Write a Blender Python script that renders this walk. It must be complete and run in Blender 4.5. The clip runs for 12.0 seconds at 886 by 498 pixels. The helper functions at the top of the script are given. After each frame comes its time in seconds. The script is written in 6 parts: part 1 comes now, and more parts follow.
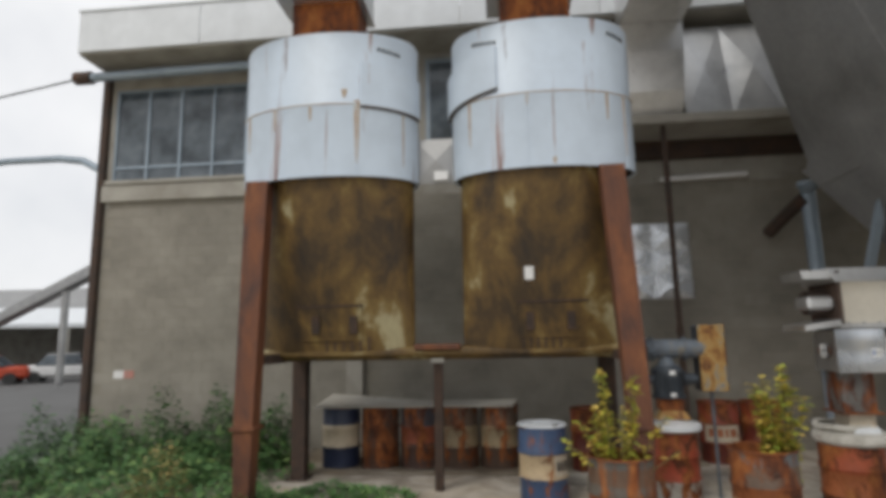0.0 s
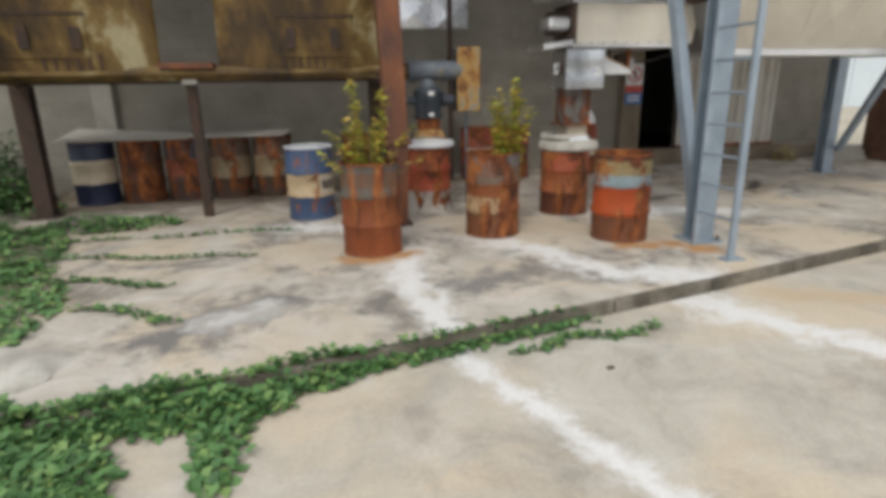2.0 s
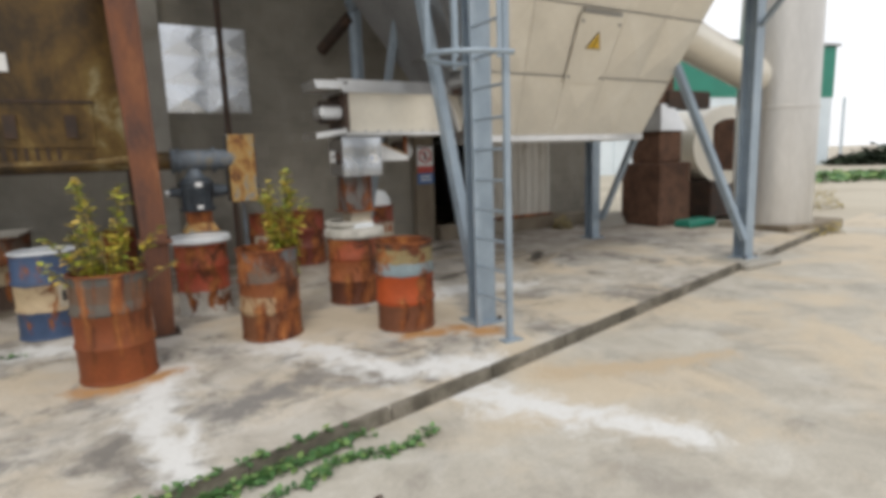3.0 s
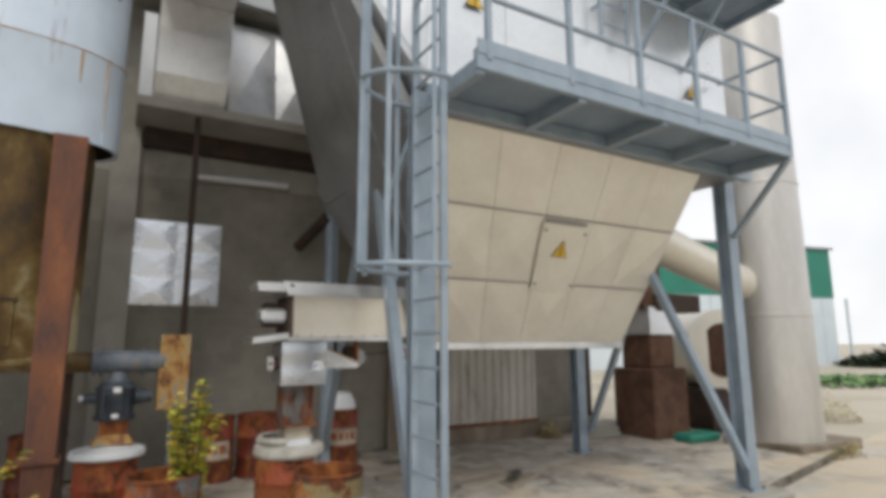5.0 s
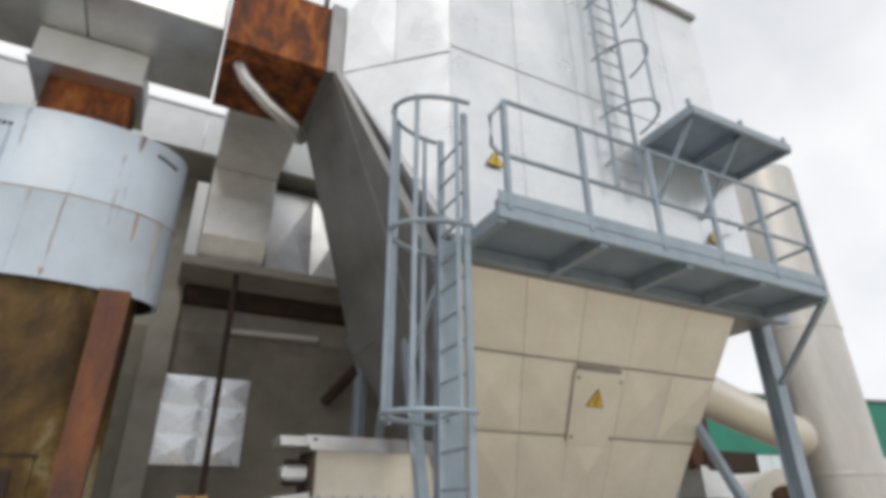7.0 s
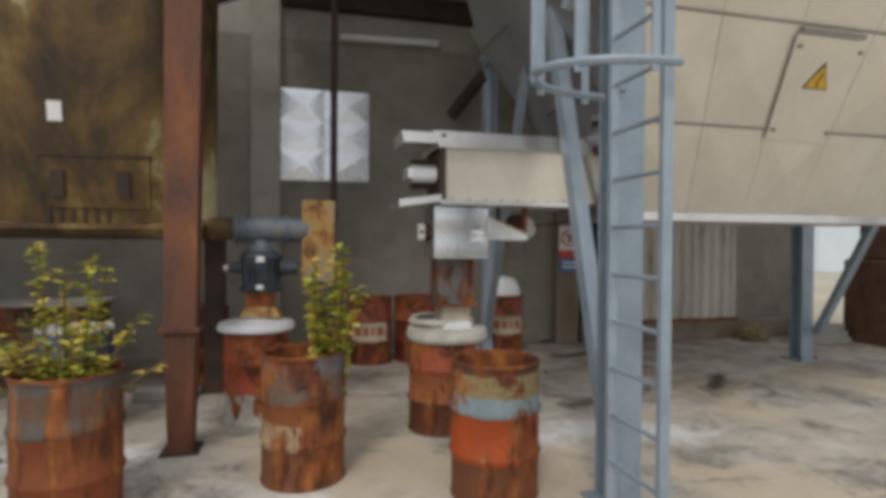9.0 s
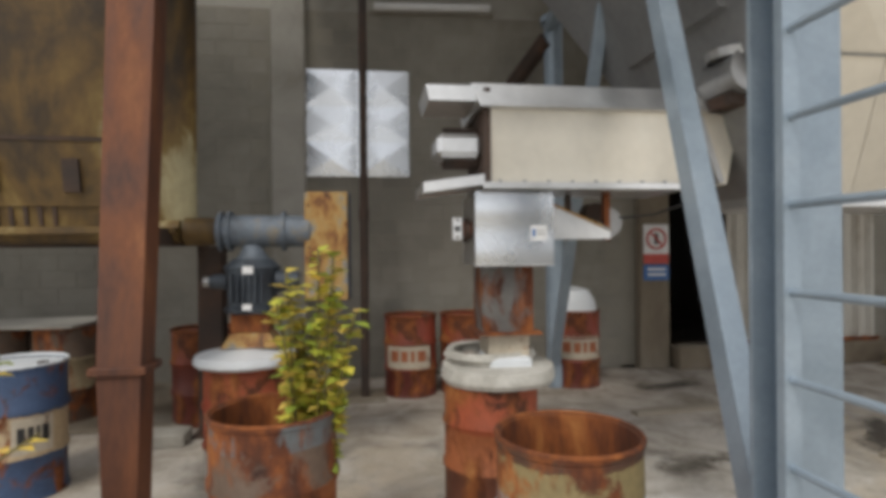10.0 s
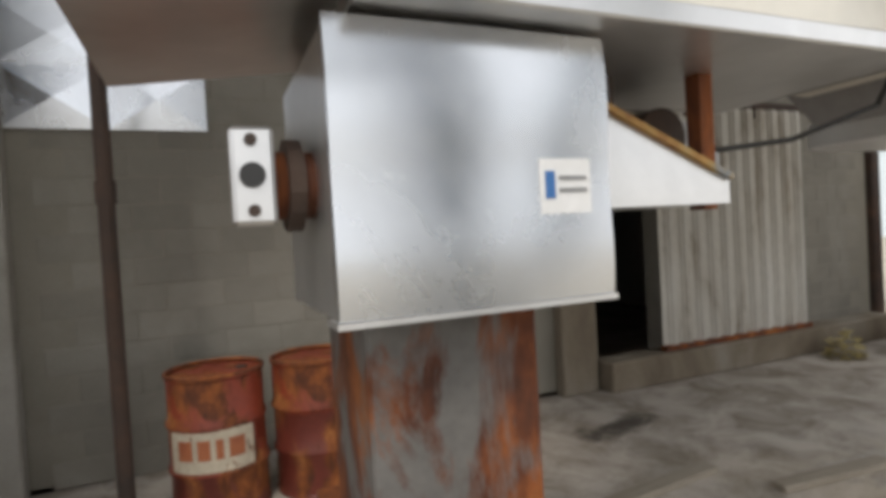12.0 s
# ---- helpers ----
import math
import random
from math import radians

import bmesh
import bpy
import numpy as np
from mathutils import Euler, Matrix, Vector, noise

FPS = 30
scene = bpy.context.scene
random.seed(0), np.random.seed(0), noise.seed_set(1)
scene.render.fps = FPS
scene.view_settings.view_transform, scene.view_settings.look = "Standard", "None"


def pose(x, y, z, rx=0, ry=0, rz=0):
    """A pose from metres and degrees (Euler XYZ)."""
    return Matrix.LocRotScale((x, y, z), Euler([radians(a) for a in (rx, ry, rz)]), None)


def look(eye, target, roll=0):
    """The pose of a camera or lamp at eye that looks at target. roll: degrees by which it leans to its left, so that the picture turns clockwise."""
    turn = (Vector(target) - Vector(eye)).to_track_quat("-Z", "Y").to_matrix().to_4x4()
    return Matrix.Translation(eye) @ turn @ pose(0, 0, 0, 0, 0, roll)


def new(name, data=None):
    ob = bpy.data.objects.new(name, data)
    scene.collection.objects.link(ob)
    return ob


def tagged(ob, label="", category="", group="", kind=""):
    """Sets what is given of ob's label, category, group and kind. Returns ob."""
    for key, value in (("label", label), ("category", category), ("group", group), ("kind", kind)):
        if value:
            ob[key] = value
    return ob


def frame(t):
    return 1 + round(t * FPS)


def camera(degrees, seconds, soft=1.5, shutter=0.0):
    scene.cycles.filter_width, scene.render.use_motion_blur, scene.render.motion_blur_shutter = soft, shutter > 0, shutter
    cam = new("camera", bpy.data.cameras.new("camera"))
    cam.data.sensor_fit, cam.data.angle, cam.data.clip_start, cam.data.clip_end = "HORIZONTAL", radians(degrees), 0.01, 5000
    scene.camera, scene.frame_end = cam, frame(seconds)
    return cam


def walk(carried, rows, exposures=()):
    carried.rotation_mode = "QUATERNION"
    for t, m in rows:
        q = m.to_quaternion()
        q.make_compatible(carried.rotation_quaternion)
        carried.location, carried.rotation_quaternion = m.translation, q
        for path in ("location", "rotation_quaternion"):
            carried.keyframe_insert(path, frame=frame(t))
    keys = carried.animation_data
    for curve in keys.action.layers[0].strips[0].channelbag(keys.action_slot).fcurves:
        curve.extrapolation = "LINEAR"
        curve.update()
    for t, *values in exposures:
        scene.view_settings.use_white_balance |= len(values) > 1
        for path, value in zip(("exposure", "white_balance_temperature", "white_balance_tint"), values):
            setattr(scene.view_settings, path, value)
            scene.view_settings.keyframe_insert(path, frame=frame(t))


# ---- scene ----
cam = camera(76.4, 12.0, 4.6)
PATH = [
    (0, (-0.194, -0.31, 1.955), (-0.392, 1.656, 2.264), -1.1),
    (0.5, (-0.237, -0.3, 1.797), (-0.446, 1.683, 1.641), 0.2),
    (1, (-0.102, -0.288, 1.669), (-0.257, 1.662, 1.255), -0.1),
    (1.5, (0.076, -0.369, 1.624), (0.084, 1.555, 1.08), -2.1),
    (2, (0.281, -0.357, 1.56), (0.711, 1.516, 1.007), -1.0),
    (2.5, (0.529, -0.251, 1.603), (1.273, 1.557, 1.183), -0.4),
    (3, (0.872, -0.161, 1.699), (1.88, 1.536, 1.376), -2.0),
    (3.5, (1.116, -0.097, 1.776), (2.182, 1.594, 1.707), 1.0),
    (5.5, (1.769, 0.013, 1.974), (2.723, 1.701, 2.465), -0.5),
    (6, (1.742, -0.031, 1.832), (2.642, 1.589, 2.585), 0.2),
    (6.5, (1.753, -0.027, 1.888), (2.61, 1.514, 2.832), -0.9),
    (8.5, (1.937, 0.745, 1.685), (2.48, 2.668, 1.773), 0.3),
    (9, (2.132, 1.351, 1.659), (2.629, 3.288, 1.632), 0.4),
    (9.5, (2.335, 2.05, 1.648), (2.726, 4.01, 1.569), -0.2),
    (10, (2.609, 2.717, 1.619), (2.877, 4.699, 1.619), -0.5),
    (10.5, (2.652, 3.431, 1.533), (2.78, 5.425, 1.455), -2.2),
    (11, (2.804, 4.143, 1.635), (3.282, 6.08, 1.495), -6.7),
    (11.5, (2.911, 4.676, 1.649), (3.467, 6.597, 1.629), -6.2),
    (12, (3.08, 5.217, 1.64), (3.858, 7.059, 1.592), -3.3),
]
EXPOSE = [(0, -0.42), (0.5, -0.25), (1.5, -0.02), (2.5, -0.25), (3.0, -0.16), (3.5, -0.14), (5.5, -0.3), (6.7, -0.3), (8.5, -0.8), (9.0, -0.38), (9.5, -0.12), (10.5, 0.1), (11.0, 0.28), (11.5, 0.2), (12, 0.22)]
walk(cam, [(t, look(eye, target, roll)) for t, eye, target, roll in PATH], EXPOSE)

# ---------------------------------------------------------------- sky and sun
world = bpy.data.worlds.new("sky")
scene.world = world
world.use_nodes = True
wn, wl = world.node_tree.nodes, world.node_tree.links
wn.clear()
w_out = wn.new("ShaderNodeOutputWorld")
w_bg = wn.new("ShaderNodeBackground")
w_bg.inputs[1].default_value = 0.12
w_sky = wn.new("ShaderNodeTexSky")
w_sky.sky_type, w_sky.sun_disc = "NISHITA", False
w_sky.sun_elevation, w_sky.sun_rotation = radians(50), radians(207)
w_sky.dust_density, w_sky.air_density = 3.0, 1.0
w_tc = wn.new("ShaderNodeTexCoord")
w_ns = wn.new("ShaderNodeTexNoise")
w_ns.inputs["Scale"].default_value, w_ns.inputs["Detail"].default_value = 2.2, 6
w_rp = wn.new("ShaderNodeValToRGB")
w_rp.color_ramp.elements[0].position, w_rp.color_ramp.elements[0].color = 0.34, (0.72, 0.72, 0.72, 1)
w_rp.color_ramp.elements[1].position, w_rp.color_ramp.elements[1].color = 0.56, (1, 1, 1, 1)
w_mix = wn.new("ShaderNodeMix")
w_mix.data_type = "RGBA"
w_mix.inputs["B"].default_value = (10.4, 10.5, 10.7, 1)
wl.new(w_tc.outputs["Generated"], w_ns.inputs["Vector"])
wl.new(w_ns.outputs["Fac"], w_rp.inputs[0])
wl.new(w_rp.outputs[0], w_mix.inputs["Factor"])
wl.new(w_sky.outputs[0], w_mix.inputs["A"])
wl.new(w_mix.outputs["Result"], w_bg.inputs[0])
wl.new(w_bg.outputs[0], w_out.inputs[0])
sun = new("sun", bpy.data.lights.new("sun", "SUN"))
sun.data.energy, sun.data.angle, sun.data.color = 1.35, radians(14), (1.0, 0.95, 0.86)
sun.matrix_world = look((-8, -16, 21.5), (0, 0, 0))


# ---------------------------------------------------------------- materials
def node_mat(name):
    m = bpy.data.materials.new(name)
    m.use_nodes = True
    n, l = m.node_tree.nodes, m.node_tree.links
    return m, n, l, n["Principled BSDF"]


def coords(n, l, scale=(1, 1, 1)):
    tc, mp = n.new("ShaderNodeTexCoord"), n.new("ShaderNodeMapping")
    mp.inputs["Scale"].default_value = scale
    l.new(tc.outputs["Object"], mp.inputs[0])
    return mp.outputs[0]


def noise_tex(n, l, vec, scale, detail=6, rough=0.6, distort=0.0):
    t = n.new("ShaderNodeTexNoise")
    t.inputs["Scale"].default_value, t.inputs["Detail"].default_value = scale, detail
    t.inputs["Roughness"].default_value, t.inputs["Distortion"].default_value = rough, distort
    l.new(vec, t.inputs["Vector"])
    return t.outputs["Fac"]


def ramp(n, l, fac, stops, constant=False):
    r = n.new("ShaderNodeValToRGB")
    cr = r.color_ramp
    cr.interpolation = "CONSTANT" if constant else "LINEAR"
    while len(cr.elements) < len(stops):
        cr.elements.new(0.5)
    for e, (p, c) in zip(cr.elements, stops):
        e.position = p
        e.color = (*c, 1) if len(c) == 3 else c
    l.new(fac, r.inputs[0])
    return r.outputs[0]


def mix(n, l, fac, a, b, mode="MIX"):
    x = n.new("ShaderNodeMix")
    x.data_type, x.blend_type = "RGBA", mode
    for key, v in (("Factor", fac), ("A", a), ("B", b)):
        if isinstance(v, float):
            x.inputs[key].default_value = v
        elif isinstance(v, tuple):
            x.inputs[key].default_value = (*v, 1)
        else:
            l.new(v, x.inputs[key])
    return x.outputs["Result"]


def bump(n, l, bsdf, fac, strength, dist=0.01):
    b = n.new("ShaderNodeBump")
    b.inputs["Strength"].default_value, b.inputs["Distance"].default_value = strength, dist
    l.new(fac, b.inputs["Height"])
    l.new(b.outputs[0], bsdf.inputs["Normal"])


def g(v):
    return (v, v, v)


def surface(name, stops, scale=3.0, fine=30.0, rough=0.8, metal=0.0, relief=0.3, vary=0.25, stretch=(1, 1, 1), per_piece=0.0, laid=False):
    """Broad stains from a colour ramp, fine grain over them, and a little relief."""
    m, n, l, b = node_mat(name)
    v = n.new("ShaderNodeNewGeometry").outputs["Position"] if laid else coords(n, l, stretch)
    big, small = noise_tex(n, l, v, scale, 7, 0.62, 0.4), noise_tex(n, l, v, fine, 4)
    col = ramp(n, l, big, stops)
    col = mix(n, l, vary, col, ramp(n, l, small, [(0.3, g(0.35)), (0.7, g(1.0))]), "MULTIPLY")
    if per_piece:
        info = n.new("ShaderNodeObjectInfo")
        col = mix(n, l, per_piece, col, ramp(n, l, info.outputs["Random"], [(0, g(0.55)), (1, g(1.0))]), "MULTIPLY")
    if laid:
        isl = n.new("ShaderNodeNewGeometry").outputs["Random Per Island"]
        col = mix(n, l, 0.25, col, ramp(n, l, isl, [(0, g(0.6)), (1, g(1.0))]), "MULTIPLY")
    l.new(col, b.inputs["Base Color"])
    l.new(ramp(n, l, big, [(0.3, g(max(rough - 0.1, 0.05))), (0.7, g(min(rough + 0.1, 1)))]), b.inputs["Roughness"])
    b.inputs["Metallic"].default_value = metal
    if relief:
        bump(n, l, b, small, relief, 0.006)
    return m


RUST = [(0.30, (0.040, 0.016, 0.010)), (0.45, (0.13, 0.037, 0.012)), (0.56, (0.27, 0.080, 0.018)), (0.68, (0.42, 0.16, 0.045)), (0.78, (0.50, 0.28, 0.12))]


def painted(name, paint, cover=0.55, scale=4.0, streak=0.35, rough=0.55, bands=None, metal=0.0, grit=0.35):
    """Paint that gives way to rust in streaks; bands: (height, colour) from the foot up."""
    m, n, l, b = node_mat(name)
    v, vs = coords(n, l), coords(n, l, (1, 1, streak))
    a, grain = noise_tex(n, l, vs, scale, 8, 0.68, 0.6), noise_tex(n, l, v, 34, 5)
    rust = ramp(n, l, noise_tex(n, l, vs, scale * 1.7, 6, 0.65), RUST)
    if bands:
        sp = n.new("ShaderNodeSeparateXYZ")
        l.new(v, sp.inputs[0])
        ad = n.new("ShaderNodeMath")
        ad.operation = "MULTIPLY_ADD"
        l.new(noise_tex(n, l, v, 9, 5), ad.inputs[0])
        ad.inputs[1].default_value = 0.05
        l.new(sp.outputs["Z"], ad.inputs[2])
        base = ramp(n, l, ad.outputs[0], [(z + 0.025, c) for z, c in bands], True)
    else:
        base = mix(n, l, 0.5, paint, ramp(n, l, noise_tex(n, l, vs, 1.6, 5), [(0.3, tuple(c * 0.82 for c in paint)), (0.7, paint)]))
    edge = ramp(n, l, a, [(cover - 0.03, g(0.0)), (cover + 0.05, g(1.0))])
    col = mix(n, l, edge, base, rust)
    big = noise_tex(n, l, v, 2.6, 4)
    col = mix(n, l, 0.45 if grit > 0.2 else 0.15, col, ramp(n, l, big, [(0.32, g(0.35)), (0.62, g(1.0))]), "MULTIPLY")
    col = mix(n, l, grit, col, ramp(n, l, grain, [(0.3, g(0.35)), (0.68, g(1.0))]), "MULTIPLY")
    l.new(col, b.inputs["Base Color"])
    l.new(mix(n, l, edge, g(rough), g(0.88)), b.inputs["Roughness"])
    b.inputs["Metallic"].default_value = metal
    bump(n, l, b, mix(n, l, 0.5, edge, grain), 0.35 if grit > 0.2 else 0.08, 0.004)
    return m


M_rust = surface("rusty_steel", RUST, 5, 45, 0.85, 0, 0.5, 0.4, (1, 1, 0.4))
M_leg = surface("rusty_primer_steel", [(0.34, (0.050, 0.022, 0.016)), (0.46, (0.115, 0.044, 0.024)), (0.58, (0.18, 0.065, 0.028)), (0.70, (0.26, 0.105, 0.045))], 3.5, 40, 0.75, 0, 0.25, 0.35, (1, 1, 0.3))
M_darkrust = surface("dark_rusty_steel", [(0.3, (0.03, 0.022, 0.018)), (0.6, (0.075, 0.045, 0.032)), (0.8, (0.15, 0.07, 0.04))], 4, 40, 0.8, 0, 0.3)
M_tank = surface("tarred_ochre_insulation", [(0.34, (0.022, 0.013, 0.005)), (0.43, (0.062, 0.034, 0.008)), (0.51, (0.125, 0.070, 0.015)), (0.58, (0.185, 0.118, 0.032)), (0.65, (0.38, 0.33, 0.19))], 1.7, 22, 0.6, 0, 0.5, 0.35, (1, 1, 0.6))
M_skirt = painted("pale_blue_sheet", (0.58, 0.67, 0.78), 0.635, 2.6, 0.12, 0.42, None, 0.0, 0.06)
M_white = painted("white_sheet", (0.74, 0.77, 0.80), 0.70, 2.5, 0.2, 0.4, None, 0.0, 0.06)
M_galv = surface("galvanised_sheet", [(0.3, g(0.56)), (0.5, g(0.70)), (0.7, g(0.80))], 1.6, 14, 0.36, 0.9, 0.06, 0.12)
M_cream = surface("aluminium_hopper_sheet", [(0.3, (0.71, 0.675, 0.60)), (0.5, (0.79, 0.75, 0.665)), (0.7, (0.85, 0.82, 0.74))], 1.0, 16, 0.38, 0.5, 0.05, 0.1, per_piece=0.12)
M_bodysheet = surface("bright_aluminium_sheet", [(0.3, (0.70, 0.72, 0.74)), (0.55, (0.80, 0.82, 0.84)), (0.75, (0.86, 0.87, 0.88))], 1.2, 16, 0.33, 0.7, 0.05, 0.1, per_piece=0.12)
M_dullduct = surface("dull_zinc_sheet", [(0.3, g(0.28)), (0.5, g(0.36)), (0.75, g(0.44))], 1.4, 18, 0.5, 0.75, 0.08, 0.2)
M_foil = surface("shiny_zinc_sheet", [(0.3, (0.60, 0.62, 0.65)), (0.7, (0.72, 0.74, 0.77))], 2, 16, 0.27, 0.95, 0.03, 0.06)
M_steelblue = surface("blue_grey_painted_steel", [(0.3, (0.24, 0.30, 0.36)), (0.55, (0.31, 0.375, 0.44)), (0.75, (0.37, 0.43, 0.49))], 3, 40, 0.45, 0.25, 0.12, 0.15)
M_deck = surface("blue_grey_deck_plate", [(0.3, (0.20, 0.26, 0.33)), (0.7, (0.30, 0.37, 0.45))], 2, 30, 0.5, 0.3, 0.1, 0.15)
M_motor = surface("greasy_grey_motor_paint", [(0.3, (0.03, 0.035, 0.045)), (0.6, (0.075, 0.09, 0.11)), (0.8, (0.20, 0.22, 0.24))], 7, 40, 0.5, 0.2, 0.25, 0.3)
M_bpipe = surface("grey_blue_pipe_paint", [(0.3, (0.08, 0.09, 0.10)), (0.55, (0.15, 0.18, 0.22)), (0.75, (0.28, 0.22, 0.13))], 6, 40, 0.6, 0.1, 0.2, 0.3)
M_panel = painted("ochre_rusted_panel_paint", (0.20, 0.22, 0.24), 0.46, 4.0, 0.6, 0.6)
M_ochre = surface("ochre_rust_on_grey_paint", [(0.36, (0.07, 0.03, 0.015)), (0.42, (0.26, 0.11, 0.03)), (0.49, (0.42, 0.24, 0.07)), (0.55, (0.40, 0.28, 0.12)), (0.60, (0.22, 0.235, 0.25))], 6, 40, 0.7, 0, 0.3, 0.3, (1, 1, 0.6))
M_block = surface("grey_brown_concrete_block", [(0.34, (0.25, 0.23, 0.195)), (0.5, (0.31, 0.287, 0.245)), (0.68, (0.37, 0.345, 0.297))], 1.2, 60, 0.92, 0, 0.35, 0.2, per_piece=0.28, laid=True)
M_mortar = surface("mortar", [(0.3, (0.25, 0.23, 0.19)), (0.7, (0.31, 0.285, 0.24))], 2, 60, 0.95, 0, 0.3, 0.2)
M_conc = surface("weathered_concrete", [(0.3, (0.27, 0.25, 0.21)), (0.5, (0.38, 0.36, 0.32)), (0.75, (0.47, 0.45, 0.40))], 1.4, 50, 0.9, 0, 0.35, 0.25)
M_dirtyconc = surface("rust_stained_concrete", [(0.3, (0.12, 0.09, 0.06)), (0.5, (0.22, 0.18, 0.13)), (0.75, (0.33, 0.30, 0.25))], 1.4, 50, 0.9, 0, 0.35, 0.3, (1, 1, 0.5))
M_lime = surface("spilt_white_lime", [(0.3, (0.62, 0.62, 0.60)), (0.7, (0.80, 0.80, 0.78))], 4, 60, 0.95, 0, 0.3, 0.1)
M_rubble = surface("pale_broken_concrete", [(0.34, (0.36, 0.34, 0.30)), (0.5, (0.52, 0.50, 0.45)), (0.68, (0.66, 0.64, 0.59))], 3, 40, 0.95, 0, 0.5, 0.3)
M_streak = surface("ochre_rust_streak", [(0.35, (0.30, 0.14, 0.05)), (0.5, (0.42, 0.28, 0.15)), (0.68, (0.50, 0.50, 0.48))], 9, 60, 0.7, 0, 0.1, 0.2)
M_rubber = surface("black_rubber", [(0.3, g(0.02)), (0.7, g(0.04))], 6, 50, 0.7, 0, 0.2, 0.2)
M_dark = surface("dark_interior", [(0.3, (0.02, 0.018, 0.015)), (0.7, (0.05, 0.045, 0.04))], 2, 30, 0.9, 0, 0.1, 0.2)
M_soil = surface("dark_soil", [(0.3, (0.03, 0.022, 0.015)), (0.7, (0.09, 0.07, 0.045))], 8, 60, 0.95, 0, 0.6, 0.4)
M_stem = surface("woody_stem", [(0.3, (0.10, 0.08, 0.03)), (0.7, (0.20, 0.16, 0.06))], 8, 60, 0.8, 0, 0.2, 0.2)
M_red = surface("red_sign_paint", [(0.3, (0.45, 0.05, 0.04)), (0.7, (0.55, 0.08, 0.06))], 6, 60, 0.5, 0, 0.05, 0.1)
M_blue = surface("blue_sign_paint", [(0.3, (0.03, 0.12, 0.35)), (0.7, (0.05, 0.17, 0.42))], 6, 60, 0.5, 0, 0.05, 0.1)
M_yellow = surface("yellow_sign_paint", [(0.3, (0.62, 0.38, 0.02)), (0.7, (0.75, 0.48, 0.04))], 6, 60, 0.5, 0, 0.05, 0.1)
M_black = surface("black_paint", [(0.3, g(0.015)), (0.7, g(0.03))], 6, 60, 0.5, 0, 0.05, 0.1)
M_plate = surface("white_sign_plate", [(0.3, g(0.70)), (0.7, g(0.80))], 6, 60, 0.45, 0, 0.05, 0.1)
M_green = surface("green_cladding", [(0.3, (0.015, 0.17, 0.12)), (0.7, (0.025, 0.23, 0.165))], 0.4, 8, 0.5, 0, 0.05, 0.1)
M_palewall = surface("pale_cladding", [(0.3, (0.60, 0.67, 0.72)), (0.7, (0.70, 0.77, 0.82))], 0.4, 8, 0.5, 0, 0.05, 0.1)
M_corr = surface("dirty_white_corrugated_sheet", [(0.30, (0.26, 0.21, 0.15)), (0.46, (0.52, 0.49, 0.43)), (0.75, (0.64, 0.62, 0.57))], 2.5, 30, 0.55, 0.1, 0.1, 0.2, (1, 1, 0.3))
M_stack = surface("stainless_chimney", [(0.3, (0.50, 0.48, 0.45)), (0.5, (0.60, 0.58, 0.55)), (0.75, (0.70, 0.68, 0.65))], 1.0, 16, 0.38, 0.8, 0.05, 0.15, (1, 1, 0.3))
M_brownblock = surface("brown_rusted_machine", [(0.3, (0.06, 0.03, 0.02)), (0.5, (0.13, 0.065, 0.04)), (0.75, (0.20, 0.11, 0.07))], 4, 40, 0.85, 0, 0.3, 0.3)
M_wood = surface("weathered_plank", [(0.3, (0.24, 0.20, 0.15)), (0.7, (0.42, 0.37, 0.30))], 3, 40, 0.85, 0, 0.3, 0.3, (0.2, 2, 2))
M_carred = surface("red_car_paint", [(0.3, (0.40, 0.05, 0.02)), (0.7, (0.46, 0.07, 0.03))], 3, 30, 0.3, 0.1, 0, 0.05)
M_carwhite = surface("white_car_paint", [(0.3, g(0.66)), (0.7, g(0.75))], 3, 30, 0.3, 0.0, 0, 0.05)
M_hill = surface("far_hedge_leaves", [(0.3, (0.02, 0.035, 0.02)), (0.6, (0.04, 0.06, 0.03)), (0.8, (0.06, 0.08, 0.04))], 0.5, 3, 0.9, 0, 0.3, 0.3)


def leaf_mat(name, stops):
    m, n, l, b = node_mat(name)
    geo = n.new("ShaderNodeNewGeometry")
    col = ramp(n, l, geo.outputs["Random Per Island"], stops)
    v = coords(n, l)
    col = mix(n, l, 0.3, col, ramp(n, l, noise_tex(n, l, v, 25, 3), [(0.3, g(0.45)), (0.7, g(1.0))]), "MULTIPLY")
    l.new(col, b.inputs["Base Color"])
    b.inputs["Roughness"].default_value = 0.6
    b.inputs["Transmission Weight"].default_value = 0.0
    b.inputs["Subsurface Weight"].default_value = 0.0
    return m


M_ivy = leaf_mat("green_weed_leaves", [(0, (0.040, 0.105, 0.032)), (0.4, (0.075, 0.185, 0.052)), (0.75, (0.130, 0.265, 0.085)), (1, (0.240, 0.350, 0.105))])
M_ivydark = leaf_mat("dark_bramble_leaves", [(0, (0.022, 0.062, 0.018)), (0.6, (0.050, 0.125, 0.037)), (1, (0.100, 0.188, 0.056))])
M_dry = leaf_mat("dry_straw_leaves", [(0, (0.260, 0.208, 0.078)), (0.6, (0.416, 0.338, 0.130)), (1, (0.546, 0.429, 0.156))])
M_yleaf = leaf_mat("yellowing_leaves", [(0, (0.248, 0.342, 0.047)), (0.35, (0.497, 0.513, 0.062)), (0.7, (0.750, 0.621, 0.093)), (1, (0.750, 0.513, 0.139))])


